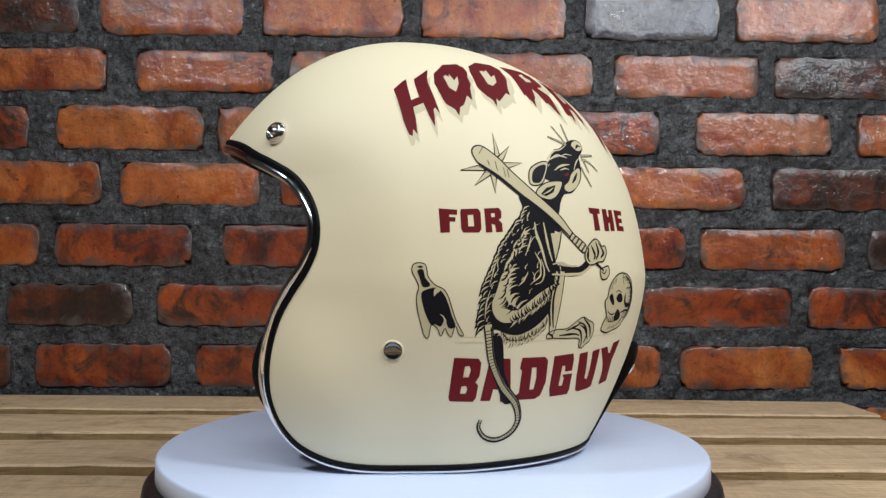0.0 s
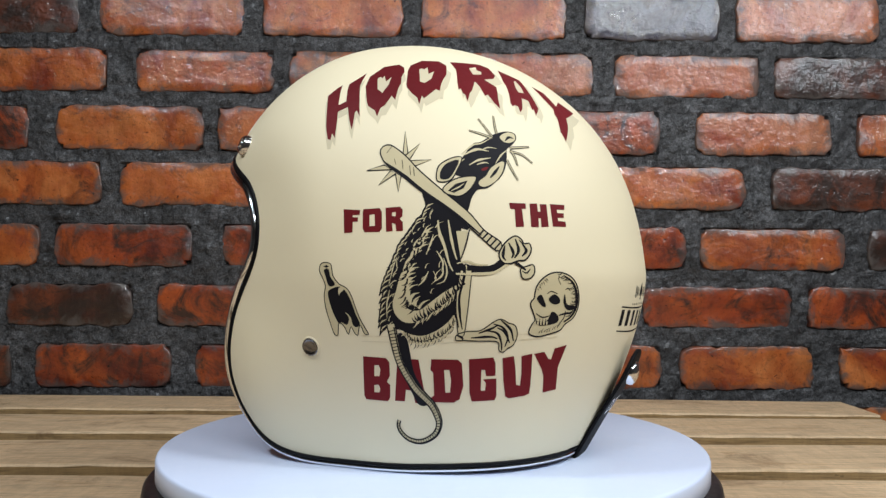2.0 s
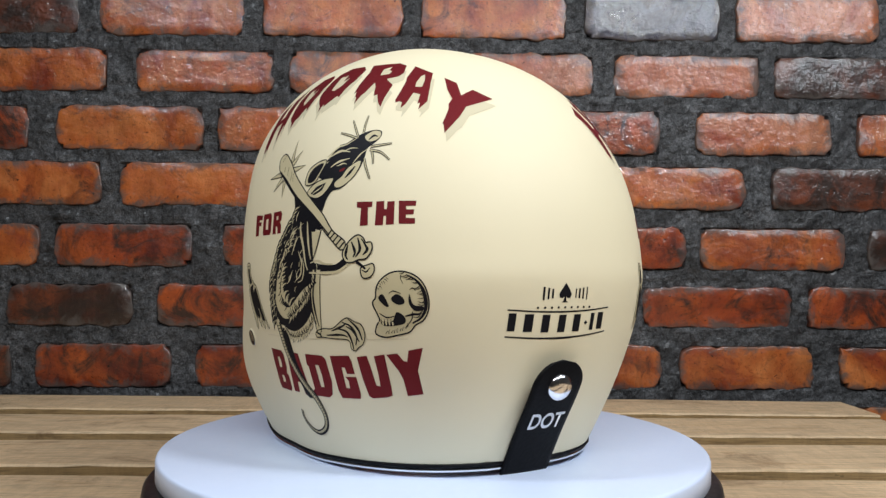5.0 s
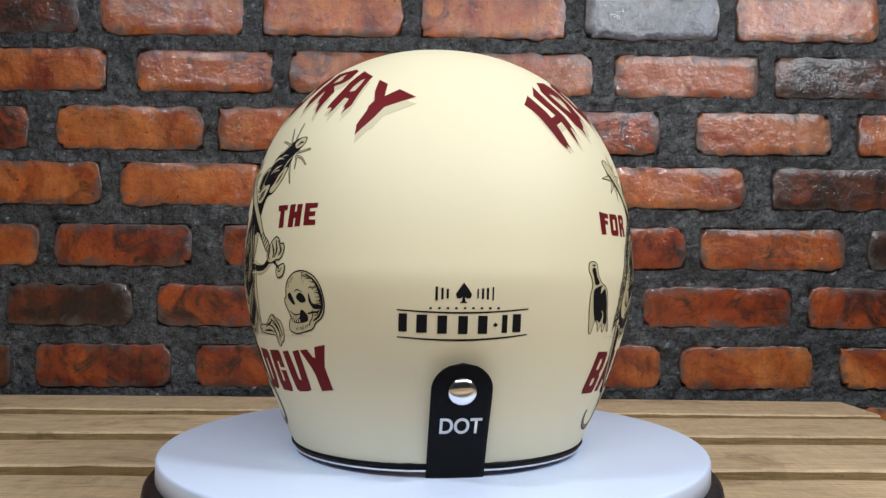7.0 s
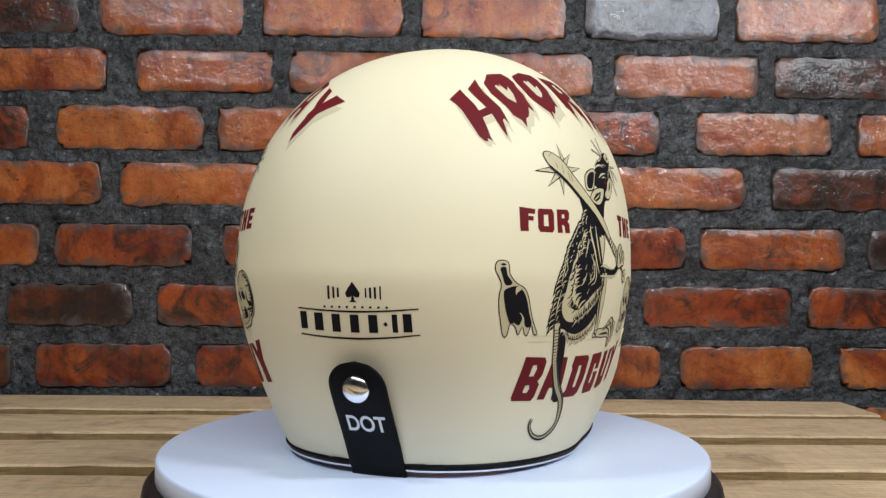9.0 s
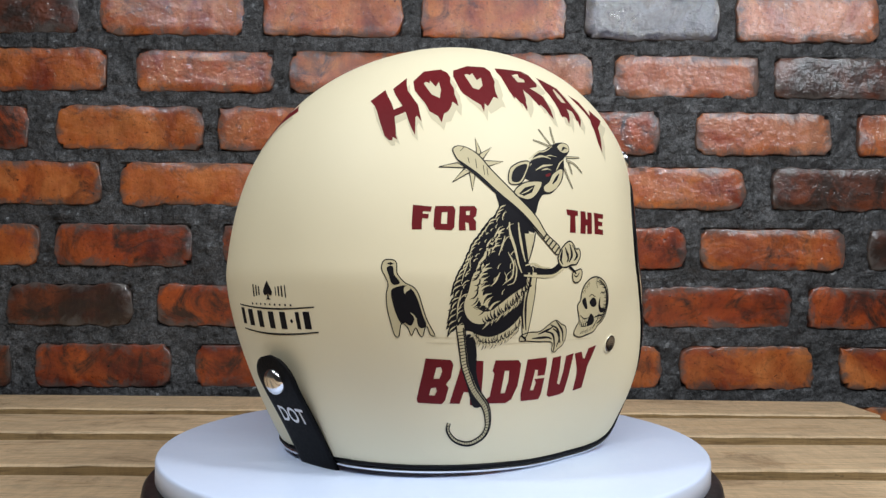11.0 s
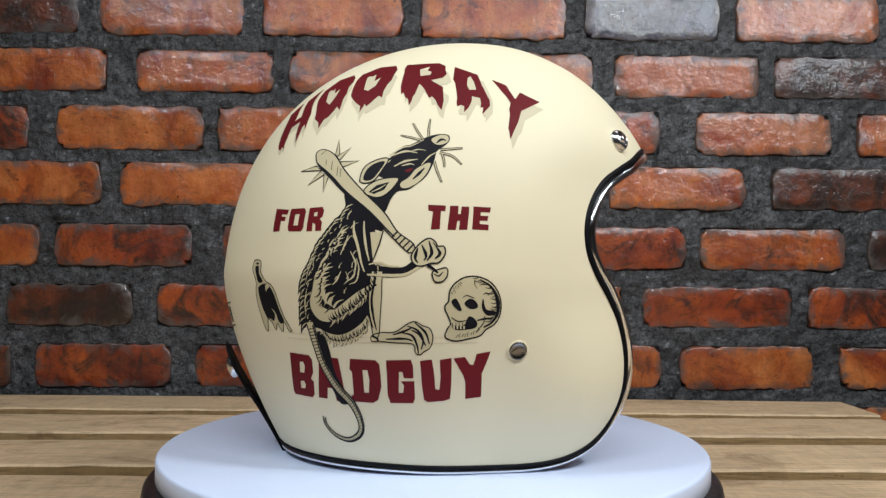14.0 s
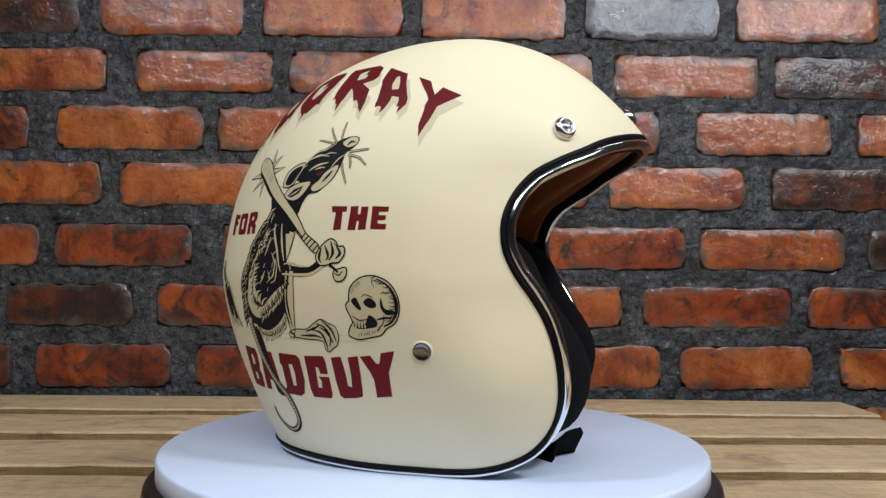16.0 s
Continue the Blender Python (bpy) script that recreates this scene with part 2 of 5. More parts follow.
COURSES.append(((0.28, 0.3465), [(-0.727, -0.514, "o"), (-0.485, -0.271, "o"), (-0.241, -0.027, "r"), (0.003, 0.236, "o"), (0.269, 0.482, "o"), (0.524, 0.734, "d")]))
COURSES.append(((0.186, 0.251), [(-0.818, -0.607, "o"), (-0.582, -0.373, "r"), (-0.326, -0.114, "r"), (-0.088, 0.131, "o"), (0.166, 0.388, "r"), (0.411, 0.639, "o"), (0.675, 0.894, "d")]))
COURSES.append(((0.0955, 0.1595), [(-0.858, -0.68, "r"), (-0.652, -0.462, "d"), (-0.425, -0.217, "r"), (-0.186, 0.039, "r"), (0.07, 0.289, "o"), (0.321, 0.554, "r"), (0.578, 0.803, "r")]))
COURSES.append(((0.0015, 0.0675), [(-0.821, -0.643, "d"), (-0.609, -0.403, "r"), (-0.366, -0.147, "r"), (-0.112, 0.105, "o"), (0.136, 0.35, "o"), (0.379, 0.588, "o"), (0.63, 0.855, "o")]))
COURSES.append(((-0.09, -0.026), [(-0.72, -0.5, "r"), (-0.47, -0.25, "r"), (-0.22, 0.0, "d"), (0.03, 0.25, "r"), (0.28, 0.5, "r"), (0.53, 0.75, "o")]))


def brick_depth(x, z):
    """How far inside a brick's outline a spot lies, or zero in a joint."""
    for (zb, zt), row in COURSES:
        if zb < z < zt:
            for x0, x1, kind in row:
                if x0 < x < x1:
                    return min(x - x0, x1 - x, z - zb, zt - z)
    return 0.0


def mortar_bed():
    """A trowelled bed that laps the brick edges, with a plain block behind."""
    bm = bmesh.new()
    nx, nz = 500, 230
    x0, x1, z0, z1 = -0.9, 0.9, -0.13, 0.7
    grid = []
    for j in range(nz + 1):
        row = []
        for i in range(nx + 1):
            x, z = x0 + (x1 - x0) * i / nx, z0 + (z1 - z0) * j / nz
            p = Vector((x, 0.3, z))
            d = 0.005 * noise.noise(p * 15) + 0.0042 * noise.noise(p * 42) + 0.002 * noise.noise(p * 100) + 0.0006 * noise.noise(p * 230)
            s = min(1.0, brick_depth(x, z) / max(0.0025, 0.0065 + 0.008 * noise.noise(p * 26) + 0.004 * noise.noise(p * 80)))
            row.append(bm.verts.new((x, wall_y(x) + 0.0006 - d + 0.016 * s * s, z)))
        grid.append(row)
    for j in range(nz):
        for i in range(nx):
            bm.faces.new((grid[j][i], grid[j][i + 1], grid[j + 1][i + 1], grid[j + 1][i]))
    back = bmesh.new()
    box(back, -2.5, 2.5, FACE + 0.009, FACE + 0.25, FLOOR, 2.2)
    bmesh.ops.rotate(back, verts=back.verts, cent=(0, FACE, 0), matrix=Matrix.Rotation(radians(0.6), 3, "Z"))
    rest = bpy.data.meshes.new("rest")
    back.to_mesh(rest)
    back.free()
    bm.from_mesh(rest)
    return bm


wall_north = structure("wall_north", mortar_bed(), MORTAR, "rough varnished brick wall with thick dark grey mortar joints")

# ---- pallet bench of sawn boards ----
bench = thing("pallet_bench", "pale sawn pallet boards nailed as a slatted bench top", "bench")
BOARDS = [(0.511, 0.618, 0.574, -1.3), (0.3695, 0.4755, 0.556, -0.45), (0.2205, 0.3275, 0.57, -0.6), (0.073, 0.186, 0.6, -0.6), (-0.078, 0.03, 0.58, -0.5), (-0.226, -0.119, 0.59, -0.7), (-0.377, -0.268, 0.57, -0.5), (-0.525, -0.42, 0.58, -0.6)]


def board(x0, x1, y0, y1, z0, z1, seed):
    """A sawn board with slightly waney, dented edges."""
    bm = bmesh.new()
    n = 60
    ring = []
    for i in range(n + 1):
        x = x0 + (x1 - x0) * i / n
        f = 0.0022 * noise.noise(Vector((x * 7, seed * 3.1, 0))) + 0.001 * noise.noise(Vector((x * 40, seed, 2)))
        b = 0.0022 * noise.noise(Vector((x * 6, seed * 5.7, 4)))
        t = 0.0012 * noise.noise(Vector((x * 5, seed, 9)))
        c = 0.0022 + 0.0016 * noise.noise(Vector((x * 30, seed, 7)))
        sec = [(y0 + f, z0), (y0 + f, z1 + t - c), (y0 + f + c, z1 + t), (y1 + b - c, z1 + t), (y1 + b, z1 + t - c), (y1 + b, z0)]
        ring.append([bm.verts.new((x, y, z)) for y, z in sec])
    for a, b in zip(ring, ring[1:]):
        for i in range(6):
            j = (i + 1) % 6
            face = bm.faces.new((a[i], b[i], b[j], a[j]))
            # front, back and under faces get the wood with shade in its colour
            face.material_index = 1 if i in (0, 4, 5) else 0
    bm.faces.new(ring[0])
    bm.faces.new(list(reversed(ring[-1])))
    bmesh.ops.recalc_face_normals(bm, faces=bm.faces)
    return bm


for i, (y0, y1, xe, skew) in enumerate(BOARDS):
    ym = (y0 + y1) / 2
    plank = part("board", board(-1.0, xe, y0 - ym, y1 - ym, -0.022, 0.0, i + 1), WOOD, bench)
    plank.matrix_local = pose(0, ym, 0, 0, 0, skew)
    plank.data.materials.append(SAWN_SHADED)
for x in (-0.95, -0.25, 0.49):
    part("bearer", board(-0.53, 0.6, -0.04, 0.04, -0.1, -0.0225, 40 + x), WOOD_DARK, bench).matrix_local = pose(x, 0, 0, 0, 0, 90)
for x in (-0.95, -0.25, 0.49):
    for y in (-0.45, 0.54):
        part("leg", box(bmesh.new(), x - 0.04, x + 0.04, y - 0.04, y + 0.04, FLOOR, -0.1, 0.003), WOOD_DARK, bench)

# ---- turntable ----
TOP = 0.0725
turntable = thing("turntable", "white round display turntable with a black base", "turntable")
base_profile = [(0, 0.0005), (0.171, 0.0005), (0.1745, 0.004), (0.1748, 0.05), (0.1738, 0.0555), (0.171, 0.0585), (0.165, 0.0592), (0, 0.0592)]
part("base", lathe(bmesh.new(), base_profile, 128), BLACKP, turntable, "black plastic base", True)
platter_profile = [(0, 0.0597), (0.1655, 0.0597), (0.1672, 0.0608), (0.1672, TOP - 0.002), (0.1669, TOP - 0.0009), (0.1662, TOP - 0.0002), (0.1652, TOP), (0.12, TOP), (0, TOP)]
platter = part("platter", lathe(bmesh.new(), platter_profile, 160), WHITE, turntable, "smooth white platter", True)
# ---- helmet form: level sections are ellipses whose size follows the height ----
ZC = 0.178


POW = 2.1975


def section(z):
    """Half width, front and back length and centre of the level section at height z."""
    h = z - ZC
    if h > 0:
        k = max(0.0, 1 - (h / 0.1446) ** 2.549) ** 0.5
        f = max(0.0, 1 - (h / 0.1446) ** 1.7501) ** 0.5
    else:
        k = f = 1 - 0.2678 * (-h / 0.105) ** 1.5635
    return 0.1203 * k, 0.1413 * f, 0.1379 * k, -0.0073 + -0.0154 * min(1, max(0, h / 0.1446))


def bend(z):
    """Exponent of the front half of a level section: rounder towards the brow."""
    return POW - 0.25 * min(1.0, max(0.0, (z - ZC) / 0.05))


def ease(v):
    v = min(1.0, max(0.0, v))
    return v * v * (3 - 2 * v)


def cheek(x, z):
    """Share by which the front of the flank stands out low down and draws in beside the opening."""
    c = section(z)[3]
    return 1 + ease((c - x) / 0.06) * (0.09 * ease((0.168 - z) / 0.068) - 0.052 * ease((z - 0.115) / 0.068) * ease((0.262 - z) / 0.05))


def level(x, y, z):
    """Below one inside the shell, one on it."""
    w, f, b, c = section(z)
    a, e = (f, bend(z)) if x < c else (b, POW)
    return (abs(x - c) / max(a, 1e-4)) ** e + (abs(y) / max(w * cheek(x, z), 1e-4)) ** e


def side_y(x, z):
    """Depth of the shell's flank at (x, z) of its side view."""
    w, f, b, c = section(z)
    a, e = (max(f, 1e-5), bend(z)) if x < c else (max(b, 1e-5), POW)
    return w * cheek(x, z) * max(0.0, 1 - (abs(x - c) / a) ** e) ** (1 / e)


def shell_normal(x, y, z):
    e = 2e-5
    n = Vector((level(x + e, y, z) - level(x - e, y, z), level(x, y + e, z) - level(x, y - e, z), level(x, y, z + e) - level(x, y, z - e)))
    return n.normalized()


def on_side(x, z, sign, lift=0.0):
    y = sign * side_y(x, z)
    p = Vector((x, y, z))
    return p + shell_normal(x, y, z) * lift


def on_back(y, z, lift=0.0):
    w, f, b, c = section(z)
    x = c + b * max(0.0, 1 - (abs(y) / max(w, 1e-5)) ** POW) ** (1 / POW)
    return Vector((x, y, z)) + shell_normal(x, y, z) * lift


def front_x(z):
    w, f, b, c = section(z)
    return c - f


def back_x(z):
    w, f, b, c = section(z)
    return c + b


def spline(points, n, closed=False):
    """Even samples of a smooth curve through the points."""
    ps = [Vector(p) for p in points]
    k = len(ps)
    dense = []
    for i in range(k if closed else k - 1):
        p1, p2 = ps[i], ps[(i + 1) % k]
        p0 = ps[i - 1] if (i or closed) else p1 * 2 - p2
        p3 = ps[(i + 2) % k] if (i + 2 < k or closed) else p2 * 2 - p1
        for j in range(16):
            t = j / 16
            dense.append(0.5 * (2 * p1 + (p2 - p0) * t + (2 * p0 - 5 * p1 + 4 * p2 - p3) * t * t + (3 * p1 - p0 - 3 * p2 + p3) * t ** 3))
    dense.append(ps[0] if closed else ps[-1])
    dist = [0.0]
    for a, b in zip(dense, dense[1:]):
        dist.append(dist[-1] + (b - a).length)
    out, j = [], 0
    for i in range(n):
        want = dist[-1] * i / (n if closed else n - 1)
        while j < len(dist) - 2 and dist[j + 1] < want:
            j += 1
        f = (want - dist[j]) / max(1e-9, dist[j + 1] - dist[j])
        out.append(dense[j].lerp(dense[j + 1], min(1, f)))
    return out


def flare(p):
    """The brow flicks forward a little towards its edge."""
    a = min(1.0, max(0.0, (-0.088 - p.x) / 0.04))
    b = min(1.0, max(0.0, (0.29 - p.z) / 0.032))
    c = max(0.0, 1 - (p.y / 0.06) ** 2)
    return Vector((p.x - 0.0025 * c * a * a * (3 - 2 * a) * b * b * (3 - 2 * b), p.y, p.z))


# edge of the shell in its side view: brow, temple, cheek, lower edge
TIP_Z, HEEL_Z = 0.2597, 0.0798
TIP_X, HEEL_X = front_x(TIP_Z), back_x(HEEL_Z)
RIM = [(TIP_X, TIP_Z), (-0.1079, 0.2501), (-0.0965, 0.2432), (-0.084, 0.2365), (-0.0721, 0.2289), (-0.0632, 0.218), (-0.0582, 0.2049), (-0.0585, 0.1908), (-0.0639, 0.1779),
       (-0.0718, 0.1661), (-0.0785, 0.154), (-0.0828, 0.1406), (-0.0849, 0.1267), (-0.0845, 0.1126), (-0.08, 0.0993), (-0.0712, 0.0887), (-0.0588, 0.0823), (-0.0451, 0.0788),
       (-0.0312, 0.0774), (-0.017, 0.0771), (-0.0029, 0.0772), (0.02, 0.0776), (0.0394, 0.0784), (0.06, 0.079), (HEEL_X, HEEL_Z)]


def rim_line(n=120, grow=0.0):
    """One half of the edge from brow to heel, on the flank y > 0."""
    pts = [(x, 0.0, z) for x, z in RIM]
    out = []
    for p in spline(pts, n):
        out.append(Vector((p.x, side_y(p.x, p.z), p.z)))
    out[0].y = out[-1].y = 0.0
    return out


def half_outline(n_rim=120, n_top=120):
    """Closed outline of the side view: edge, then the crown line back to the brow."""
    rim = [(p.x, p.z) for p in rim_line(n_rim)]
    zt = ZC + 0.1446
    line = []
    for k in range(200):
        z = HEEL_Z + (zt - HEEL_Z) * math.sin(math.pi / 2 * k / 200)
        line.append((back_x(z), 0.0, z))
    line.append((section(zt)[3], 0.0, zt))
    for k in range(120):
        z = zt - (zt - TIP_Z) * (1 - math.cos(math.pi / 2 * (k + 1) / 120))
        line.append((front_x(z), 0.0, z))
    top = [(p.x, p.z) for p in spline(line, n_top + 1)][1:-1]
    return rim, top


def shell_mesh(shrink=0.0, n_v=46, taper=0.0):
    """Both flanks from the outline inwards, welded along the crown."""
    bm = bmesh.new()
    rim, top = half_outline()
    cx, cz = 0.03, 0.205
    for sign in (1, -1):
        mid = bm.verts.new(on_side(cx, cz, sign, -shrink))
        rows = []
        for k, (bx, bz) in enumerate(rim + top):
            row = []
            for v in range(1, n_v + 1):
                f = math.sin(math.pi / 2 * v / n_v)
                x, z = cx + (bx - cx) * f, cz + (bz - cz) * f
                y = sign * side_y(x, z)
                if v == n_v and k >= len(rim):
                    y = 0.0
                p = Vector((x, y, z))
                deep = shrink - (taper * f ** 10 if k < len(rim) else 0.0)
                row.append(bm.verts.new(flare(p - shell_normal(x, y, z) * deep)))
            rows.append(row)
        for a, b in zip(rows, rows[1:] + rows[:1]):
            tri = (mid, b[0], a[0]) if sign < 0 else (mid, a[0], b[0])
            bm.faces.new(tri)
            for i in range(n_v - 1):
                q = (a[i], b[i], b[i + 1], a[i + 1])
                bm.faces.new(q if sign < 0 else tuple(reversed(q)))
    bmesh.ops.remove_doubles(bm, verts=bm.verts, dist=2e-5)
    bmesh.ops.recalc_face_normals(bm, faces=bm.faces)
    return bm


helmet = thing("helmet", "cream open-face motorcycle helmet with printed art, on a turntable", "helmet", (0, 0, TOP))
LOCAL = Matrix.Translation((0, 0, -TOP))


def hpart(name, bm, mat, label="", smooth=False, parent=None):
    bm.transform(LOCAL)
    return part(name, bm, mat, parent or helmet, label, smooth)


shell = hpart("shell", shell_mesh(), CREAM, "matte cream painted shell", True)
solid = shell.modifiers.new("thickness", "SOLIDIFY")
solid.thickness, solid.offset = 0.004, -1

half = rim_line(150)
loop = half + [Vector((p.x, -p.y, p.z)) for p in reversed(half[1:-1])]


def edge_frame(line):
    """Outward normal and the way off the shell's edge, per point of the loop."""
    ns, outs = [], []
    k = len(line)
    for i, p in enumerate(line):
        t = (line[(i + 1) % k] - line[i - 1]).normalized()
        nn = shell_normal(p.x, p.y, p.z)
        nn = (nn - t * nn.dot(t)).normalized()
        o = t.cross(nn).normalized()
        ns.append(nn)
        outs.append(o)
    return ns, outs


ns, outs = edge_frame(loop)
loop = [flare(p) for p in loop]
if outs[60].x > 0:
    outs = [-o for o in outs]


def squash(shape, low):
    """The section at each point of the edge, pressed flat where the helmet stands on it."""
    out = []
    for p in loop:
        f = min(1.0, max(0.0, (0.125 - p.z) / 0.04))
        f = 1 - (1 - low) * f * f * (3 - 2 * f)
        out.append([(a * f, b) for a, b in shape])
    return out


lip_shape = [(-0.0006, -0.0002), (-0.0003, 0.0008), (0.001, 0.0013), (0.0022, 0.0009), (0.0028, -0.0004), (0.0028, -0.0038), (0.0068, -0.0052), (0.0073, -0.0064), (0.0064, -0.0076), (0.001, -0.0068), (-0.0004, -0.0044)]
hpart("rubber_lip", sweep(bmesh.new(), loop, outs, ns, squash(lip_shape, 0.68), True), RUBBER, "black rubber edge lip", True)
bead = [(0.005 + a, -0.002 + b) for a, b in circle_shape(0.0029, 18, 0.92, 1.22)]
hpart("chrome_trim", sweep(bmesh.new(), loop, outs, ns, squash(bead, 0.68), True), CHROME, "chrome beaded edge trim", True)


# lining: a thick inner bowl, forehead band, cheek pads
def lining():
    bm = shell_mesh(0.013, 22, 0.0075)
    return bm


lin = hpart("lining", lining(), CLOTH, "black cloth lining, brown leather above the brow", True)
lin.data.materials.append(TAN)
for face in lin.data.polygons:
    face.material_index = 1 if face.center.z + TOP > 0.2 + 0.2 * (face.center.x + 0.06) else 0


def band_mesh():
    """Leather band inside the brow, from temple to temple."""
    bm = bmesh.new()
    rows = []
    src = half[:46]
    line = [Vector((p.x, -p.y, p.z)) for p in reversed(src[1:])] + src
    for p in line:
        row = []
        for k in range(9):
            f = k / 8
            x, y, z = p.x + 0.062 * f + 0.002, p.y, p.z + 0.03 * f - 0.001
            g = level(x, y, z) ** (1 / POW)
            s = min(1.0, (0.925 - 0.07 * f) / max(g, 1e-3))
            row.append(bm.verts.new(flare(Vector((x * s, y * s, z - 0.004)))))
        rows.append(row)
    for a, b in zip(rows, rows[1:]):
        for i in range(8):
            bm.faces.new((a[i], b[i], b[i + 1], a[i + 1]))
    return bm


hpart("forehead_band", band_mesh(), TAN, "brown leather forehead band", True)


def cheek_pad(sign):
    bm = bmesh.new()
    outline = [(-0.063, 0.194), (-0.079, 0.166), (-0.096, 0.14), (-0.0995, 0.118), (-0.089, 0.096), (-0.06, 0.084), (-0.02, 0.082), (0.0, 0.1), (0.0, 0.16), (-0.03, 0.205)]
    ring = [(p.x, p.z) for p in spline([(x, 0, z) for x, z in outline], 56, True)]
    cx, cz = -0.042, 0.135
    rows = []
    for lift, f in ((0.007, 0.84), (0.014, 0.92), (0.024, 0.99), (0.036, 1.0), (0.046, 0.93), (0.051, 0.75), (0.053, 0.4)):
        row = []
        for x, z in ring:
            xx, zz = cx + (x - cx) * f, cz + (z - cz) * f
            y = max(side_y(x, z), side_y(-0.082, z)) - lift
            row.append(bm.verts.new((xx, sign * max(0.02, y), zz)))
        rows.append(row)
    mid = bm.verts.new((cx, sign * (side_y(-0.07, cz) - 0.053), cz))
    for a, b in zip(rows, rows[1:]):
        for i in range(56):
            j = (i + 1) % 56
            bm.faces.new((a[i], a[j], b[j], b[i]))
    for i in range(56):
        bm.faces.new((rows[-1][i], rows[-1][(i + 1) % 56], mid))
    bmesh.ops.recalc_face_normals(bm, faces=bm.faces)
    return bm


for sign in (1, -1):
    hpart("cheek_pad", cheek_pad(sign), CLOTH, "black padded cheek piece", True)


# snaps on the brow, screw sockets on the flanks
def turned_to(p, n):
    return Matrix.Translation(p) @ n.to_track_quat("Z", "Y").to_matrix().to_4x4()


SNAP = [(0.0, 0.0042), (0.0018, 0.0044), (0.0024, 0.0036), (0.0026, 0.0016), (0.0034, 0.0016), (0.0036, 0.0036), (0.0045, 0.0038), (0.0056, 0.0028), (0.0064, 0.001), (0.0064, -0.001)]


def snap_at(p, n, grow=1.0):
    s = hpart("snap", lathe(bmesh.new(), [(r * grow, z * grow) for r, z in reversed(SNAP)], 32, turned_to(p, n)), STEEL, "chromed press snap", True)
    return s


for x, z, sign in ((-0.0866, 0.2527, 1), (-0.0845, 0.2525, -1)):
    p = on_side(x, z, sign)
    snap_at(p, shell_normal(*p))
z = 0.2735
p = flare(Vector((front_x(z), 0, z)))
snap_at(p, shell_normal(*p))
for sign in (1, -1):
    p = on_side(-0.0196, 0.1395, sign)
    m = turned_to(p, shell_normal(*p))
    hpart("socket_ring", lathe(bmesh.new(), [(0.0058, -0.0005), (0.0054, 0.0005), (0.0049, 0.0006), (0.0044, 0.0003)], 32, m), CREAM, "painted socket ring", True)
    hpart("screw_socket", lathe(bmesh.new(), [(0.0047, 0.0004), (0.0045, 0.0009), (0.0039, 0.0006), (0.0028, 0.0003), (0.0016, 0.00016), (0.0, 0.00012)], 32, m), SOCKET, "steel threaded socket", True)


# strap of leather over the heel, with its snap and mark
def heel_strap():
    bm = bmesh.new()
    rows = []
    n = 40
    for i in range(n + 1):
        f = i / n
        z = 0.1353 - f * (0.1353 - 0.0725)
        hw = 0.0150
        top = 0.1353 - z
        if top < 0.0135:
            hw *= math.sqrt(max(0.0, 1 - ((0.0135 - top) / 0.0135) ** 2)) * 0.999 + 0.001
        row = []
        for k in range(13):
            y = 0.0005 + hw * (k / 6 - 1)
            x = on_back(y, z).x
            off = 0.0024 + 0.0058 * math.exp(-((f - 0.12) / 0.4) ** 2)
            row.append(Vector((x + off, y, z)))
        rows.append(row)
    top = [[bm.verts.new(v) for v in r] for r in rows]
    low = [[bm.verts.new(v - Vector((0.0021, 0, 0))) for v in r] for r in rows]
    for i in range(n):
        for k in range(12):
            bm.faces.new((top[i][k], top[i + 1][k], top[i + 1][k + 1], top[i][k + 1]))
            bm.faces.new((low[i][k], low[i][k + 1], low[i + 1][k + 1], low[i + 1][k]))
        bm.faces.new((top[i][0], low[i][0], low[i + 1][0], top[i + 1][0]))
        bm.faces.new((top[i][12], top[i + 1][12], low[i + 1][12], low[i][12]))
    for k in range(12):
        bm.faces.new((top[n][k], low[n][k], low[n][k + 1], top[n][k + 1]))
        bm.faces.new((top[0][k + 1], low[0][k + 1], low[0][k], top[0][k]))
    bmesh.ops.recalc_face_normals(bm, faces=bm.faces)
    return bm


def strap_point(y, z, lift):
    f = (0.1353 - z) / (0.1353 - 0.0725)
    p = on_back(y, z)
    return Vector((p.x + 0.0024 + 0.0058 * math.exp(-((f - 0.12) / 0.4) ** 2) + lift, y, z))


strap = hpart("heel_strap", heel_strap(), LEATHER, "black leather strap over the heel", True)
n_ = Vector((0.94, 0, -0.25)).normalized()
DOME = [(0.0072, -0.001), (0.0072, 0.0008), (0.0067, 0.002), (0.0051, 0.0031), (0.0026, 0.0037), (0.0, 0.0039)]
hpart("strap_snap", lathe(bmesh.new(), DOME, 40, turned_to(strap_point(0.0005, 0.1215, 0), n_)), STEEL, "domed chrome snap", True, None)


# ---- prints on the shell ----
INK = {
    "black": plain_material("black_ink", (0.007, 0.0065, 0.009), 0.6, 0, 300.0, 0.0, 0.2, 0.15),
    "bone": plain_material("bone_ink", (0.56, 0.485, 0.3), 0.6, 0, 300.0, 0.0, 0.08, 0.2),
    "red": plain_material("dark_red_ink", (0.135, 0.008, 0.011), 0.6, 0, 300.0, 0.0, 0.25, 0.15),
    "shade": plain_material("drop_shade_ink", (0.6, 0.53, 0.36), 0.6, 0, 300.0, 0.0, 0.06, 0.3),
    "film": plain_material("clear_film_edge", (0.7, 0.61, 0.41), 0.4, 0, 300.0, 0.0, 0.03),
    "white": plain_material("white_ink", (0.8, 0.82, 0.85), 0.5, 0, 300.0, 0.0, 0.03),
}


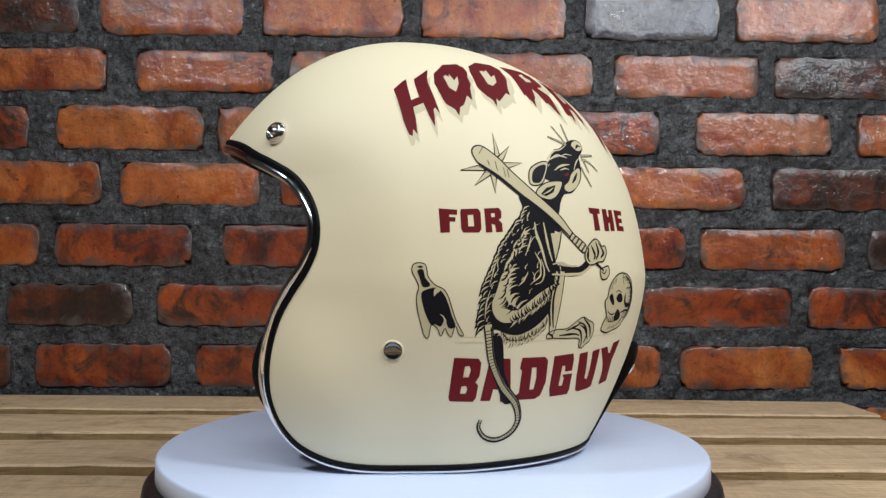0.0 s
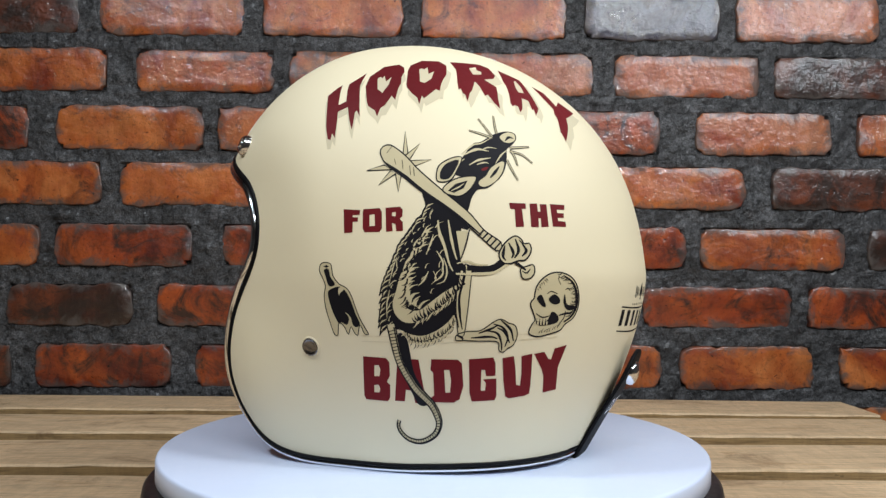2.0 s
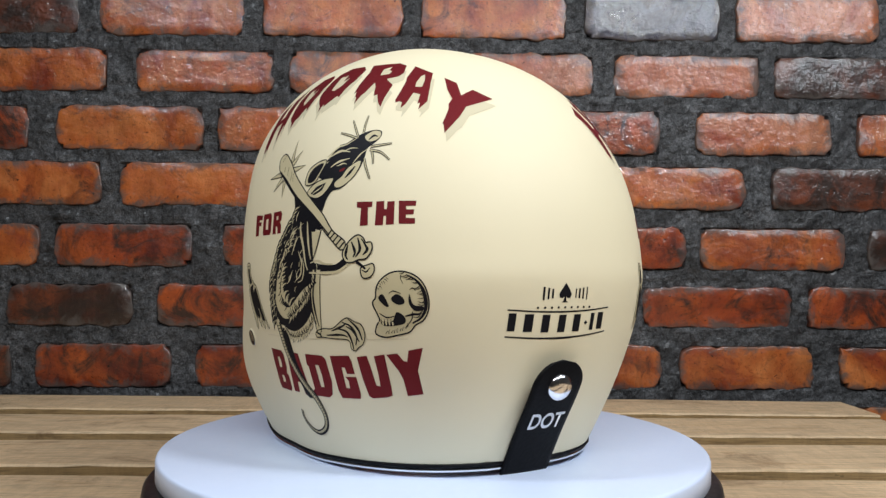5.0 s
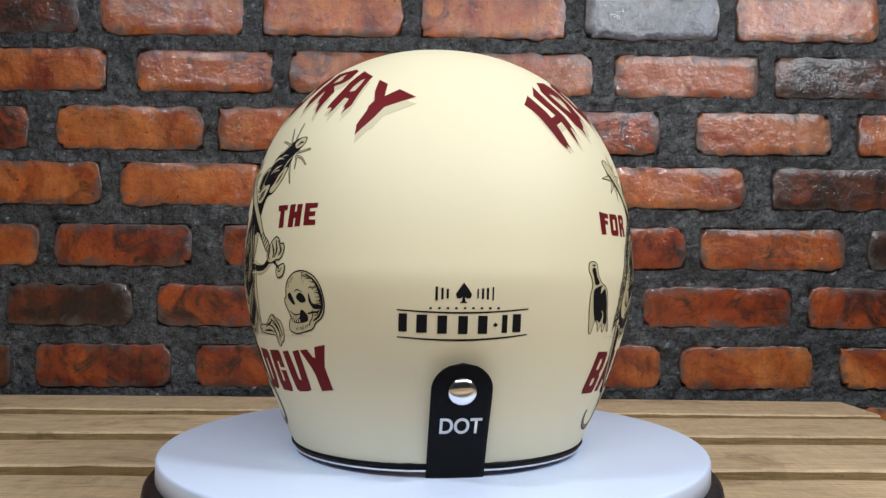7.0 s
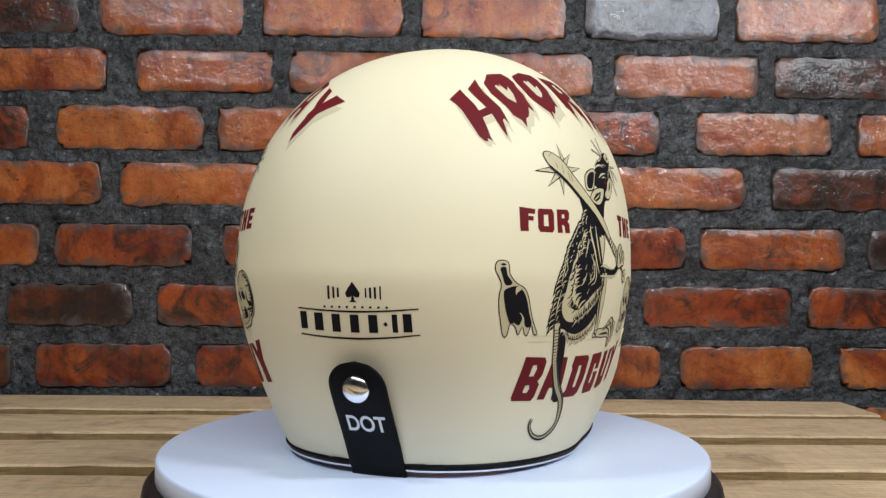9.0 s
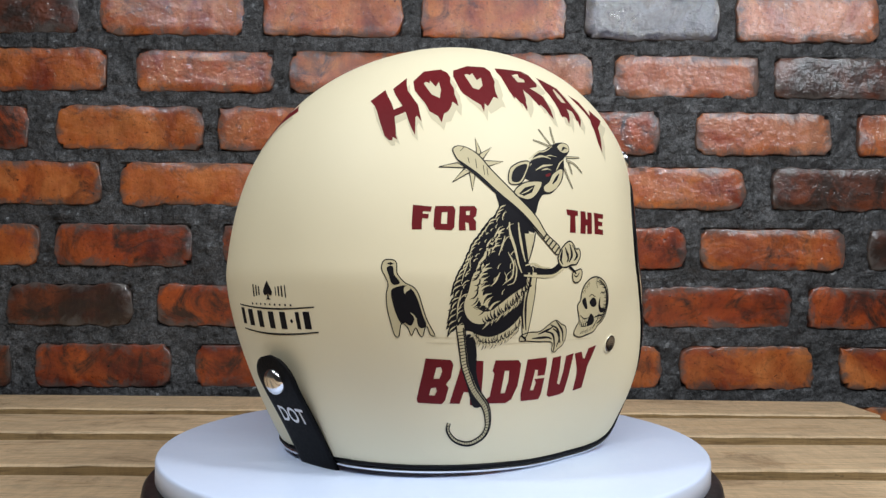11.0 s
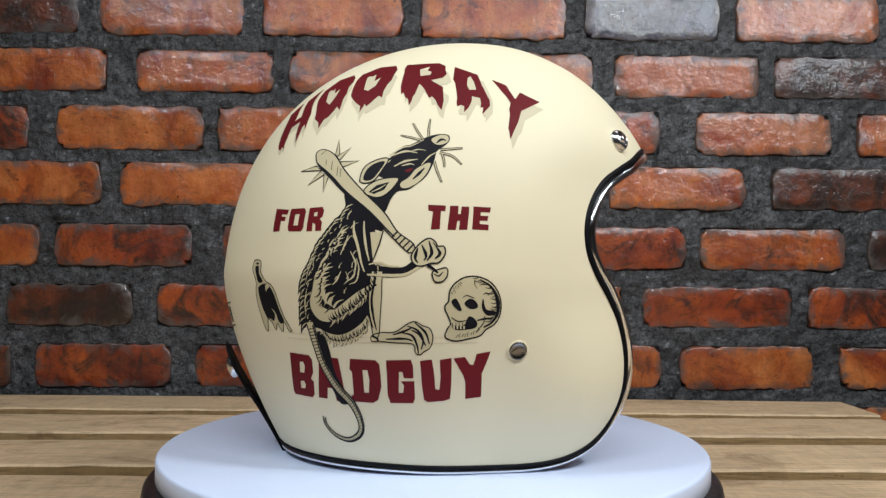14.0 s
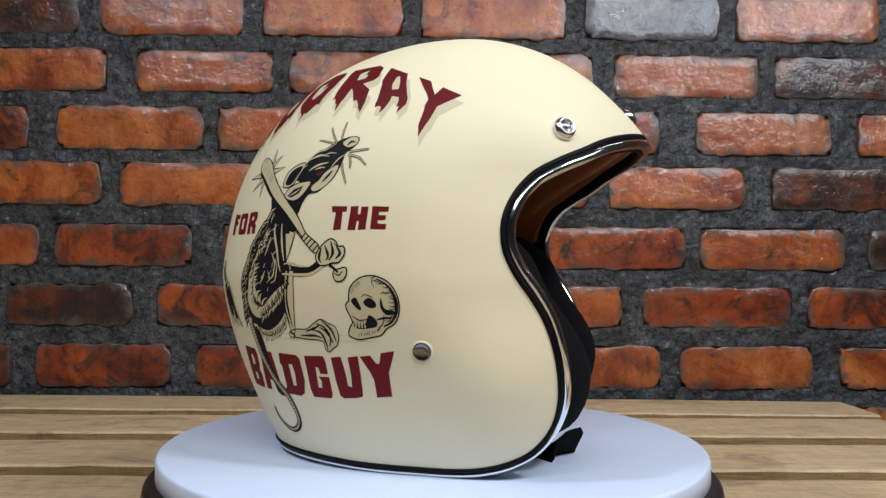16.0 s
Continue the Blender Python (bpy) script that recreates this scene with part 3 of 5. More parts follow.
def arc_table(steps=720):
    """Length along the widest level section (cm) against its turn from the back."""
    w, f, b, c = section(ZC)
    rows, last, run = [], None, 0.0
    for k in range(steps + 1):
        th = math.pi * k / steps
        i, j = math.cos(th), math.sin(th)
        p = Vector(((b if i > 0 else -f) * abs(i) ** (2 / POW), w * abs(j) ** (2 / POW)))
        run += (p - last).length * 100 if last else 0.0
        last = p
        rows.append((run, th))
    return rows


ARC = arc_table()
ARC_S, ARC_T = [r[0] for r in ARC], [r[1] for r in ARC]
MIDDLE = float(np.interp(radians(62.2), ARC_T, ARC_S))


# how far the film on one flank slid along, by height
SLIP_V = [-9.0, -7.5, -6.5, -5.0, -4.0, -1.0, 0.3, 2.3, 3.3, 6.3, 7.0, 9.2, 11.4]
SLIP_U = [0.0, 0.0, 0.2, 0.5, 0.65, 0.78, 0.75, 0.42, 0.35, -0.1, -0.3, -0.9, -2.7]


def flank(side):
    """Puts print coordinates (cm) on one flank; the drawing reads left to right on both, and sits a little askew on one."""
    def put(u, v, layer):
        if side > 0:
            high = min(1.0, max(0.0, (v - 6.0) / 1.5))
            shift = float(np.interp(v, SLIP_V, SLIP_U))
            u, v = u + shift, v - 0.07 - 0.03 * u + 0.058 * high * (u - 5.8)
        z = ZC + v / 100
        w, f, b, c = section(z)
        th = float(np.interp(MIDDLE + side * u, ARC_S, ARC_T))
        i, j = math.cos(th), math.sin(th)
        e = POW if i > 0 else bend(z)
        x = c + (b if i > 0 else -f) * abs(i) ** (2 / e)
        y = side * w * cheek(x, z) * abs(j) ** (2 / e)
        return Vector((x, y, z)) + shell_normal(x, y, z) * (0.0001 + 0.00005 * layer)
    return put


def nape(u, v, layer):
    """Print coordinates (cm) on the back of the shell."""
    return on_back(u / 100, ZC + v / 100, 0.0001 + 0.00005 * layer)


def leather(u, v, layer):
    return strap_point(u / 100, ZC + v / 100, 0.0002 + 0.00009 * layer)


class Print:
    """Flat ink shapes gathered in the drawing, then laid on the curved shell."""

    def __init__(self):
        self.tris = {}

    def shape(self, ink, layer, loops):
        from3 = [[Vector((u, v, 0)) for u, v in lp] for lp in loops]
        flat = [p for lp in from3 for p in lp]
        for t in tessellate(from3):
            self.tris.setdefault(ink, []).append(([flat[i].copy() for i in t], layer))

    def ribbon(self, ink, layer, pts, widths, closed=False, smooth=True):
        if smooth and len(pts) > 2:
            ps = spline([(u, v, 0) for u, v in pts], max(14, 5 * len(pts)), closed)
        else:
            ps = [Vector((u, v, 0)) for u, v in pts]
        k = len(ps)
        edge = []
        for i, p in enumerate(ps):
            a = ps[i - 1] if (i or closed) else ps[i]
            b = ps[(i + 1) % k] if (i + 1 < k or closed) else ps[i]
            d = (b - a).normalized() if (b - a).length > 1e-6 else Vector((1, 0, 0))
            s = i / max(1, k - 1) * (len(widths) - 1)
            j = min(int(s), len(widths) - 2) if len(widths) > 1 else 0
            w = widths[j] + (widths[j + 1] - widths[j]) * (s - j) if len(widths) > 1 else widths[0]
            o = Vector((-d.y, d.x, 0)) * w / 2
            edge.append((p - o, p + o))
        pairs = list(zip(edge, edge[1:])) + ([(edge[-1], edge[0])] if closed else [])
        for (a, b), (c, d) in pairs:
            self.tris.setdefault(ink, []).append(([a.copy(), c.copy(), d.copy()], layer))
            self.tris.setdefault(ink, []).append(([a.copy(), d.copy(), b.copy()], layer))

    def mark(self, kind, ink, layer, pts, width=None):
        """A pen line, a filled shape, or a filled shape with a black outline."""
        if kind == "line":
            self.ribbon(ink, layer, pts, width)
            return
        if len(pts) > 5:
            pts = [(p.x, p.y) for p in spline([(u, v, 0) for u, v in pts], 4 * len(pts), True)]
        self.shape(ink, layer, [pts])
        if kind == "edged":
            self.ribbon("black", layer + 0.5, pts, [width], True, False)

    def mesh(self, ink, put, longest=0.42):
        """Split long edges, then lay every corner on the surface."""
        bm = bmesh.new()
        todo = list(self.tris[ink])
        made = {}

        def vert(p, layer):
            k = (round(p.x, 4), round(p.y, 4), layer)
            if k not in made:
                made[k] = bm.verts.new(put(p.x, p.y, layer))
            return made[k]

        while todo:
            (a, b, c), layer = todo.pop()
            e = [((b - a).length, 0), ((c - b).length, 1), ((a - c).length, 2)]
            far, which = max(e)
            if far > longest:
                a, b, c = ((a, b, c), (b, c, a), (c, a, b))[which]
                m = (a + b) / 2
                todo += [((a, m, c), layer), ((m, b, c), layer)]
                continue
            vs = vert(a, layer), vert(b, layer), vert(c, layer)
            if len(set(vs)) == 3 and (b - a).cross(c - a).length > 1e-9:
                try:
                    bm.faces.new(vs)
                except ValueError:
                    pass
        return bm


def tessellate(loops):
    return mathutils.geometry.tessellate_polygon(loops)


def hatch(pr, ink, layer, line, count, length, angle, width, seed, spread=0.05):
    """Tapered fur strokes set along a line."""
    rnd = random.Random(seed)
    ps = spline([(u, v, 0) for u, v in line], count)
    for p in ps:
        a = radians(angle + rnd.uniform(-22, 22))
        n = length * rnd.uniform(0.6, 1.2)
        q = p + Vector((rnd.uniform(-spread, spread), rnd.uniform(-spread, spread), 0))
        m = q + Vector((math.cos(a), math.sin(a), 0)) * n * 0.5
        e = q + Vector((math.cos(a - 0.25), math.sin(a - 0.25), 0)) * n
        pr.ribbon(ink, layer, [(q.x, q.y), (m.x, m.y), (e.x, e.y)], [width, width * 0.7, 0.012])


def lay(name, pr, put, label, main="black"):
    """The main ink is the part; other inks of the same print lie on it."""
    top = hpart(name, pr.mesh(main, put), INK[main], label, True)
    for ink in pr.tris:
        if ink != main:
            hpart(ink + "_ink", pr.mesh(ink, put), INK[ink], "", True, top)
    return top


# printed lettering, drawn in centimetres about the middle of the print
DRIPPING = []
DRIPPING.append(("H", [[(-7.85, 9.64), (-6.66, 10.28), (-6.61, 9.77), (-6.48, 8.97), (-5.95, 9.17), (-6.09, 9.85), (-6.12, 10.3), (-4.95, 10.99), (-5.13, 10.48), (-5.2, 10.1), (-5.02, 9.22), (-4.86, 8.18), (-5.1, 8.56), (-5.21, 8.43), (-5.22, 8.09), (-5.3, 7.44), (-5.52, 8), (-5.76, 8.81), (-6.41, 8.56), (-6.34, 7.94), (-6.34, 7.02), (-6.55, 7.3), (-6.62, 6.93), (-6.81, 7), (-7.15, 8), (-7.5, 8.93)]]))
DRIPPING.append(("O", [[(-4.49, 9.07), (-4.76, 10.07), (-4.59, 10.72), (-3.59, 11.4), (-2.31, 11.53), (-1.92, 11.29), (-1.9, 10.93), (-2.14, 10.59), (-2.18, 10.13), (-2.39, 9.82), (-2.61, 9.08), (-2.84, 9.35), (-3.26, 8.78), (-3.55, 8.62), (-3.75, 8.12), (-3.91, 8.49), (-4.37, 8.78)], [(-3.95, 10.54), (-3.75, 10.66), (-3.56, 10.54), (-3.44, 10.74), (-3.28, 10.3), (-2.88, 10.62), (-3.06, 10.1), (-3.48, 9.56), (-3.84, 9.82)]]))
DRIPPING.append(("O", [[(-1.82, 10.05), (-1.64, 10.99), (-1.37, 11.43), (-0.32, 11.81), (1.15, 11.78), (1.58, 11.45), (1.19, 10.71), (0.87, 10.43), (0.56, 10.04), (0.35, 9.6), (0.13, 9.72), (-0.37, 9.39), (-0.78, 9.12), (-0.87, 9.3), (-1.12, 8.78), (-1.19, 9.18), (-1.47, 9.43), (-1.8, 9.86)], [(-0.74, 11.12), (-0.5, 11.19), (-0.34, 11.12), (-0.03, 11.26), (-0.11, 10.76), (0.38, 10.97), (-0, 10.42), (-0.54, 10.13), (-0.85, 10.23)]]))
DRIPPING.append(("R", [[(2.09, 11.75), (4.69, 11.74), (5.3, 11.5), (5.18, 10.91), (4.8, 10.66), (3.91, 10.52), (4.48, 10.05), (4.05, 9.22), (3.87, 8.65), (3.65, 8.96), (3.49, 9.48), (3.25, 9.4), (3.21, 10.01), (3.06, 10.33), (2.49, 9.66), (2.3, 9.53), (1.93, 9), (1.94, 9.4), (1.82, 9.48), (1.8, 9.82), (1.62, 9.69), (1.75, 10.2), (2.17, 11.17)], [(3.37, 11.32), (4.11, 11.48), (3.91, 11.21), (4.19, 11.09), (4, 10.89), (3.28, 10.84)]]))
DRIPPING.append(("A", [[(6.05, 11.41), (7.39, 10.84), (7.14, 10.14), (6.99, 9.56), (6.82, 8.89), (6.24, 8.41), (6.38, 8.82), (6.21, 8.77), (6.39, 9.35), (5.96, 9.47), (5.48, 8.77), (5.17, 8.51), (5.24, 8.86), (5.07, 8.95), (4.83, 8.87), (4.8, 9.04), (5.17, 9.74), (5.42, 10.27), (5.45, 10.54)], [(6.5, 10.62), (6.79, 10.74), (6.75, 10.34), (6.53, 9.86), (6.07, 9.86), (6.15, 10.18)]]))
DRIPPING.append(("Y", [[(8.16, 10.51), (8.95, 10.15), (8.99, 9.32), (9.91, 9.74), (11.07, 9.21), (9.16, 8.62), (8.61, 7.96), (8.33, 7.7), (7.66, 7.05), (7.66, 7.38), (7.66, 7.54), (7.6, 7.59), (8.06, 8.44), (8.1, 8.74), (8.39, 9.08), (8.19, 9.64)]]))
BLOCK = []
BLOCK.append(("F", [[(-5.7, 3.21), (-4.77, 3.15), (-4.82, 2.9), (-5.2, 2.91), (-5.21, 2.79), (-4.91, 2.78), (-4.94, 2.56), (-5.22, 2.57), (-5.27, 2.03), (-5.74, 2)]]))
BLOCK.append(("O", [[(-4.59, 3.19), (-3.72, 3.23), (-3.61, 3.05), (-3.67, 2.2), (-3.81, 2.04), (-4.61, 2.03), (-4.69, 2.21), (-4.64, 3.02)], [(-4.28, 2.9), (-4, 2.93), (-4.02, 2.34), (-4.32, 2.33)]]))
BLOCK.append(("R", [[(-3.4, 3.24), (-2.64, 3.29), (-2.52, 3.13), (-2.57, 2.8), (-2.71, 2.69), (-2.57, 2.52), (-2.59, 2.09), (-2.93, 2.07), (-2.95, 2.43), (-3.12, 2.48), (-3.12, 2.07), (-3.46, 2.04)], [(-3.08, 3.01), (-2.88, 3.03), (-2.9, 2.82), (-3.09, 2.81)]]))
BLOCK.append(("T", [[(2.88, 3.52), (3.76, 3.51), (3.73, 3.24), (3.51, 3.23), (3.49, 2.34), (3.05, 2.31), (3.12, 3.2), (2.89, 3.23)]]))
BLOCK.append(("H", [[(3.97, 3.51), (4.39, 3.53), (4.37, 3.12), (4.51, 3.12), (4.55, 3.5), (4.93, 3.51), (4.85, 2.37), (4.44, 2.34), (4.47, 2.79), (4.34, 2.78), (4.29, 2.33), (3.87, 2.33)]]))
BLOCK.append(("E", [[(5.14, 3.53), (6.03, 3.52), (5.98, 3.27), (5.5, 3.26), (5.5, 3.09), (5.9, 3.09), (5.85, 2.85), (5.47, 2.84), (5.47, 2.68), (5.92, 2.66), (5.91, 2.39), (5.1, 2.39)]]))
BLOCK.append(("B", [[(-5.11, -4.2), (-3.79, -4.25), (-3.61, -4.47), (-3.63, -5.16), (-3.82, -5.49), (-3.64, -5.65), (-3.69, -6.31), (-3.85, -6.52), (-5.21, -6.48), (-5.3, -6.29)], [(-4.49, -4.65), (-4.25, -4.62), (-4.15, -4.83), (-4.24, -5.21), (-4.55, -5.22)], [(-4.6, -5.69), (-4.34, -5.66), (-4.25, -5.85), (-4.33, -6.08), (-4.64, -6.07)]]))
BLOCK.append(("A", [[(-3.15, -4.23), (-3.41, -6.48), (-2.82, -6.49), (-2.73, -5.87), (-2.36, -5.91), (-2.2, -6.55), (-1.54, -6.66), (-2, -4.28)]]))
BLOCK.append(("D", [[(-1.31, -4.25), (0.09, -4.25), (0.32, -4.44), (0.5, -5.61), (0.35, -6.31), (0.04, -6.49), (-1.16, -6.49), (-1.27, -6.23), (-1.11, -6.12), (-1.2, -4.94), (-1.35, -4.8)], [(-0.61, -4.79), (-0.33, -4.78), (-0.2, -5.32), (-0.21, -5.96), (-0.48, -5.97)]]))
BLOCK.append(("G", [[(0.68, -4.23), (1.98, -4.14), (2.13, -4.45), (2.22, -5.08), (1.7, -5.1), (1.6, -4.78), (1.4, -4.78), (1.5, -5.86), (1.75, -5.87), (1.75, -5.47), (1.56, -5.27), (2.29, -5.23), (2.45, -6.13), (2.38, -6.38), (1.07, -6.43), (0.88, -6.01)]]))
BLOCK.append(("U", [[(2.48, -4.18), (3.09, -4.09), (3.27, -4.66), (3.51, -5.6), (3.75, -5.64), (3.69, -4.97), (3.52, -4.1), (4.12, -3.98), (4.4, -5.69), (4.43, -6.09), (4.12, -6.2), (3.21, -6.3), (2.98, -6.19), (2.71, -5.34)]]))
BLOCK.append(("Y", [[(4.23, -4), (4.83, -3.91), (5.16, -4.28), (5.35, -4.32), (5.44, -3.75), (6.19, -3.6), (5.92, -4.76), (6.21, -5.96), (5.32, -6.08), (5.11, -5.22), (4.88, -4.81)]]))
def bottle_marks(pr):
    pr.mark("edged", "bone", 1, [(-7.33, 0.08), (-7.25, 0.42), (-6.98, 0.52), (-6.65, 0.45), (-6.59, 0.14), (-6.55, -0.15), (-6.21, -0.55), (-5.79, -0.76), (-5.54, -1.13), (-5.31, -1.79), (-5.13, -2.26), (-4.9, -2.68), (-4.68, -3.06), (-4.92, -3.02), (-5.14, -2.59), (-5.31, -3.13), (-5.5, -2.99), (-5.66, -2.7), (-5.86, -3.1), (-6.05, -2.72), (-6.36, -2.53), (-6.5, -3.17), (-6.72, -3.08), (-6.92, -2.4), (-7.06, -1.83), (-7.11, -1.16), (-7.01, -0.68), (-7.14, -0.3)], 0.05)
    pr.mark("fill", "black", 3, [(-7.07, 0.13), (-6.79, 0.2), (-6.69, -0.2), (-6.43, -0.57), (-6.79, -0.66), (-6.97, -0.2)])
    pr.mark("fill", "black", 3, [(-7.08, 0.32), (-6.88, 0.39), (-6.74, 0.32), (-6.9, 0.26)])
    pr.mark("fill", "black", 3, [(-6.88, -1.06), (-6.78, -0.86), (-6.22, -0.69), (-5.85, -0.9), (-5.56, -1.41), (-5.33, -2.07), (-5.13, -2.54), (-5.33, -2.72), (-5.54, -2.6), (-5.66, -2.18), (-5.87, -2.61), (-6.19, -2.48), (-6.38, -2.53), (-6.65, -2.01), (-6.82, -1.44)])
    pr.mark("fill", "bone", 4, [(-6.22, -0.76), (-6, -0.71), (-5.95, -0.85), (-6.15, -1), (-6.22, -1.12), (-6.26, -0.95)])
    pr.mark("line", "bone", 4, [(-5.92, -1.99), (-5.72, -2.18), (-5.68, -2.56)], [0.03, 0.08, 0.04])


def skull_marks(pr):
    pr.mark("edged", "bone", 1, [(3.91, -0.59), (4.15, -0.27), (4.61, 0.02), (5.22, 0.09), (5.84, -0.12), (6.25, -0.55), (6.47, -1.17), (6.47, -1.74), (6.25, -2.22), (5.82, -2.5), (5.53, -2.83), (4.87, -3.01), (4.28, -3.12), (3.78, -2.99), (3.73, -2.79), (3.86, -2.46), (3.99, -2.28), (3.83, -1.9), (3.68, -1.62), (3.65, -1.38), (3.81, -1.2), (3.83, -0.92)], 0.075)
    pr.mark("line", "black", 3, [(5.38, -0.05), (5.91, -0.36), (6.24, -0.88), (6.35, -1.6), (6.11, -2.12), (5.68, -2.4)], [0.05, 0.2, 0.08])
    pr.mark("fill", "black", 3, [(3.96, -1.15), (4.15, -1.01), (4.29, -1.15), (4.5, -1.58), (4.32, -1.6), (4.03, -1.34)])
    pr.mark("fill", "black", 3, [(4.62, -1.2), (4.89, -1), (5.19, -1.14), (5.3, -1.41), (5.01, -1.51), (4.72, -1.39)])
    pr.mark("fill", "black", 3, [(4.03, -2.34), (4.64, -2.33), (4.89, -1.86), (5.3, -2.11), (5.24, -2.44), (4.3, -2.57)])
    pr.mark("fill", "black", 3, [(5.54, -0.97), (5.73, -1.49), (6.18, -1.57), (6.3, -1.72), (5.82, -1.8), (5.51, -1.44)])
    pr.mark("line", "black", 3, [(5.32, -2.06), (5.71, -1.97), (6.13, -1.93)], [0.06, 0.12, 0.04])
    pr.mark("line", "black", 3, [(3.99, -1.95), (4.39, -2.14), (4.92, -2.03)], [0.04, 0.07, 0.03])
    pr.mark("line", "black", 3, [(5.13, -0.07), (5.11, -0.26), (5.23, -0.5)], [0.05, 0.03, 0.03])
    pr.mark("line", "black", 3, [(5.54, -0.78), (5.71, -0.69), (5.84, -0.83)], [0.03, 0.05, 0.03])
    pr.mark("line", "black", 3, [(4.51, -0.97), (4.72, -0.85), (5.11, -0.97)], [0.03, 0.05, 0.03])
    pr.mark("line", "black", 3, [(5.69, -1.83), (5.64, -2.21), (5.31, -2.63)], [0.04, 0.06, 0.03])


def skull_print():
    pr = marks_print(skull_marks)
    for k in range(5):
        x = 3.98 + 0.17 * k
        pr.ribbon("bone", 4, [(x, -2.35), (x + 0.02, -2.52)], [0.1, 0.07])
        pr.ribbon("black", 4, [(x + 0.09, -2.2), (x + 0.1, -2.36)], [0.03, 0.03])
    hatch(pr, "black", 4, [(5.3, 0.0), (5.85, -0.3), (6.2, -0.8), (6.3, -1.5), (6.05, -2.1)], 22, 0.34, 205, 0.05, 41, 0.04)
    hatch(pr, "black", 4, [(3.95, -0.7), (4.1, -0.45), (4.4, -0.2)], 7, 0.2, 320, 0.035, 42, 0.03)
    hatch(pr, "black", 4, [(4.3, -2.95), (4.9, -2.85), (5.45, -2.6)], 9, 0.22, 80, 0.04, 43, 0.03)
    return pr


def tail_marks(pr):
    pr.mark("fill", "black", 1, [(-3.06, -2.97), (-2.61, -3.24), (-2.47, -3.81), (-2.23, -4.97), (-1.71, -5.84), (-1.32, -6.43), (-1.57, -6.69), (-1.98, -6.65), (-2.25, -6.25), (-2.67, -5.47), (-3.06, -4.5)])
    pr.mark("line", "black", 2, [(-3.44, -2.52), (-3.4, -2.74), (-3.35, -2.97), (-3.26, -3.45), (-3.16, -3.92), (-3, -4.45), (-2.63, -5.12), (-2.17, -5.75), (-1.68, -6.21), (-1.24, -6.61), (-0.91, -7.13), (-0.75, -7.65), (-0.92, -8.17), (-1.39, -8.52), (-2, -8.68), (-2.68, -8.54), (-3.09, -8.24), (-3.29, -7.88), (-3.22, -7.52)], [0.52, 0.46, 0.5, 0.42, 0.3, 0.24])
    pr.mark("line", "bone", 3, [(-3.44, -2.52), (-3.4, -2.74), (-3.35, -2.97), (-3.26, -3.45), (-3.16, -3.92), (-3, -4.45), (-2.63, -5.12), (-2.17, -5.75), (-1.68, -6.21), (-1.24, -6.61), (-0.91, -7.13), (-0.75, -7.65), (-0.92, -8.17), (-1.39, -8.52), (-2, -8.68), (-2.68, -8.54), (-3.09, -8.24), (-3.29, -7.88), (-3.22, -7.52)], [0.36, 0.32, 0.32, 0.26, 0.15, 0.1])


TAIL_LINE = [(-3.44, -2.52), (-3.4, -2.74), (-3.35, -2.97), (-3.26, -3.45), (-3.16, -3.92), (-3, -4.45), (-2.63, -5.12), (-2.17, -5.75), (-1.68, -6.21), (-1.24, -6.61), (-0.91, -7.13), (-0.75, -7.65), (-0.92, -8.17), (-1.39, -8.52), (-2, -8.68), (-2.68, -8.54), (-3.09, -8.24), (-3.29, -7.88), (-3.22, -7.52)]
def whisker(pr, pts):
    pr.mark("line", "black", 2, pts, [0.15, 0.14, 0.1])
    pr.mark("line", "bone", 2.6, pts, [0.06, 0.055, 0.03])


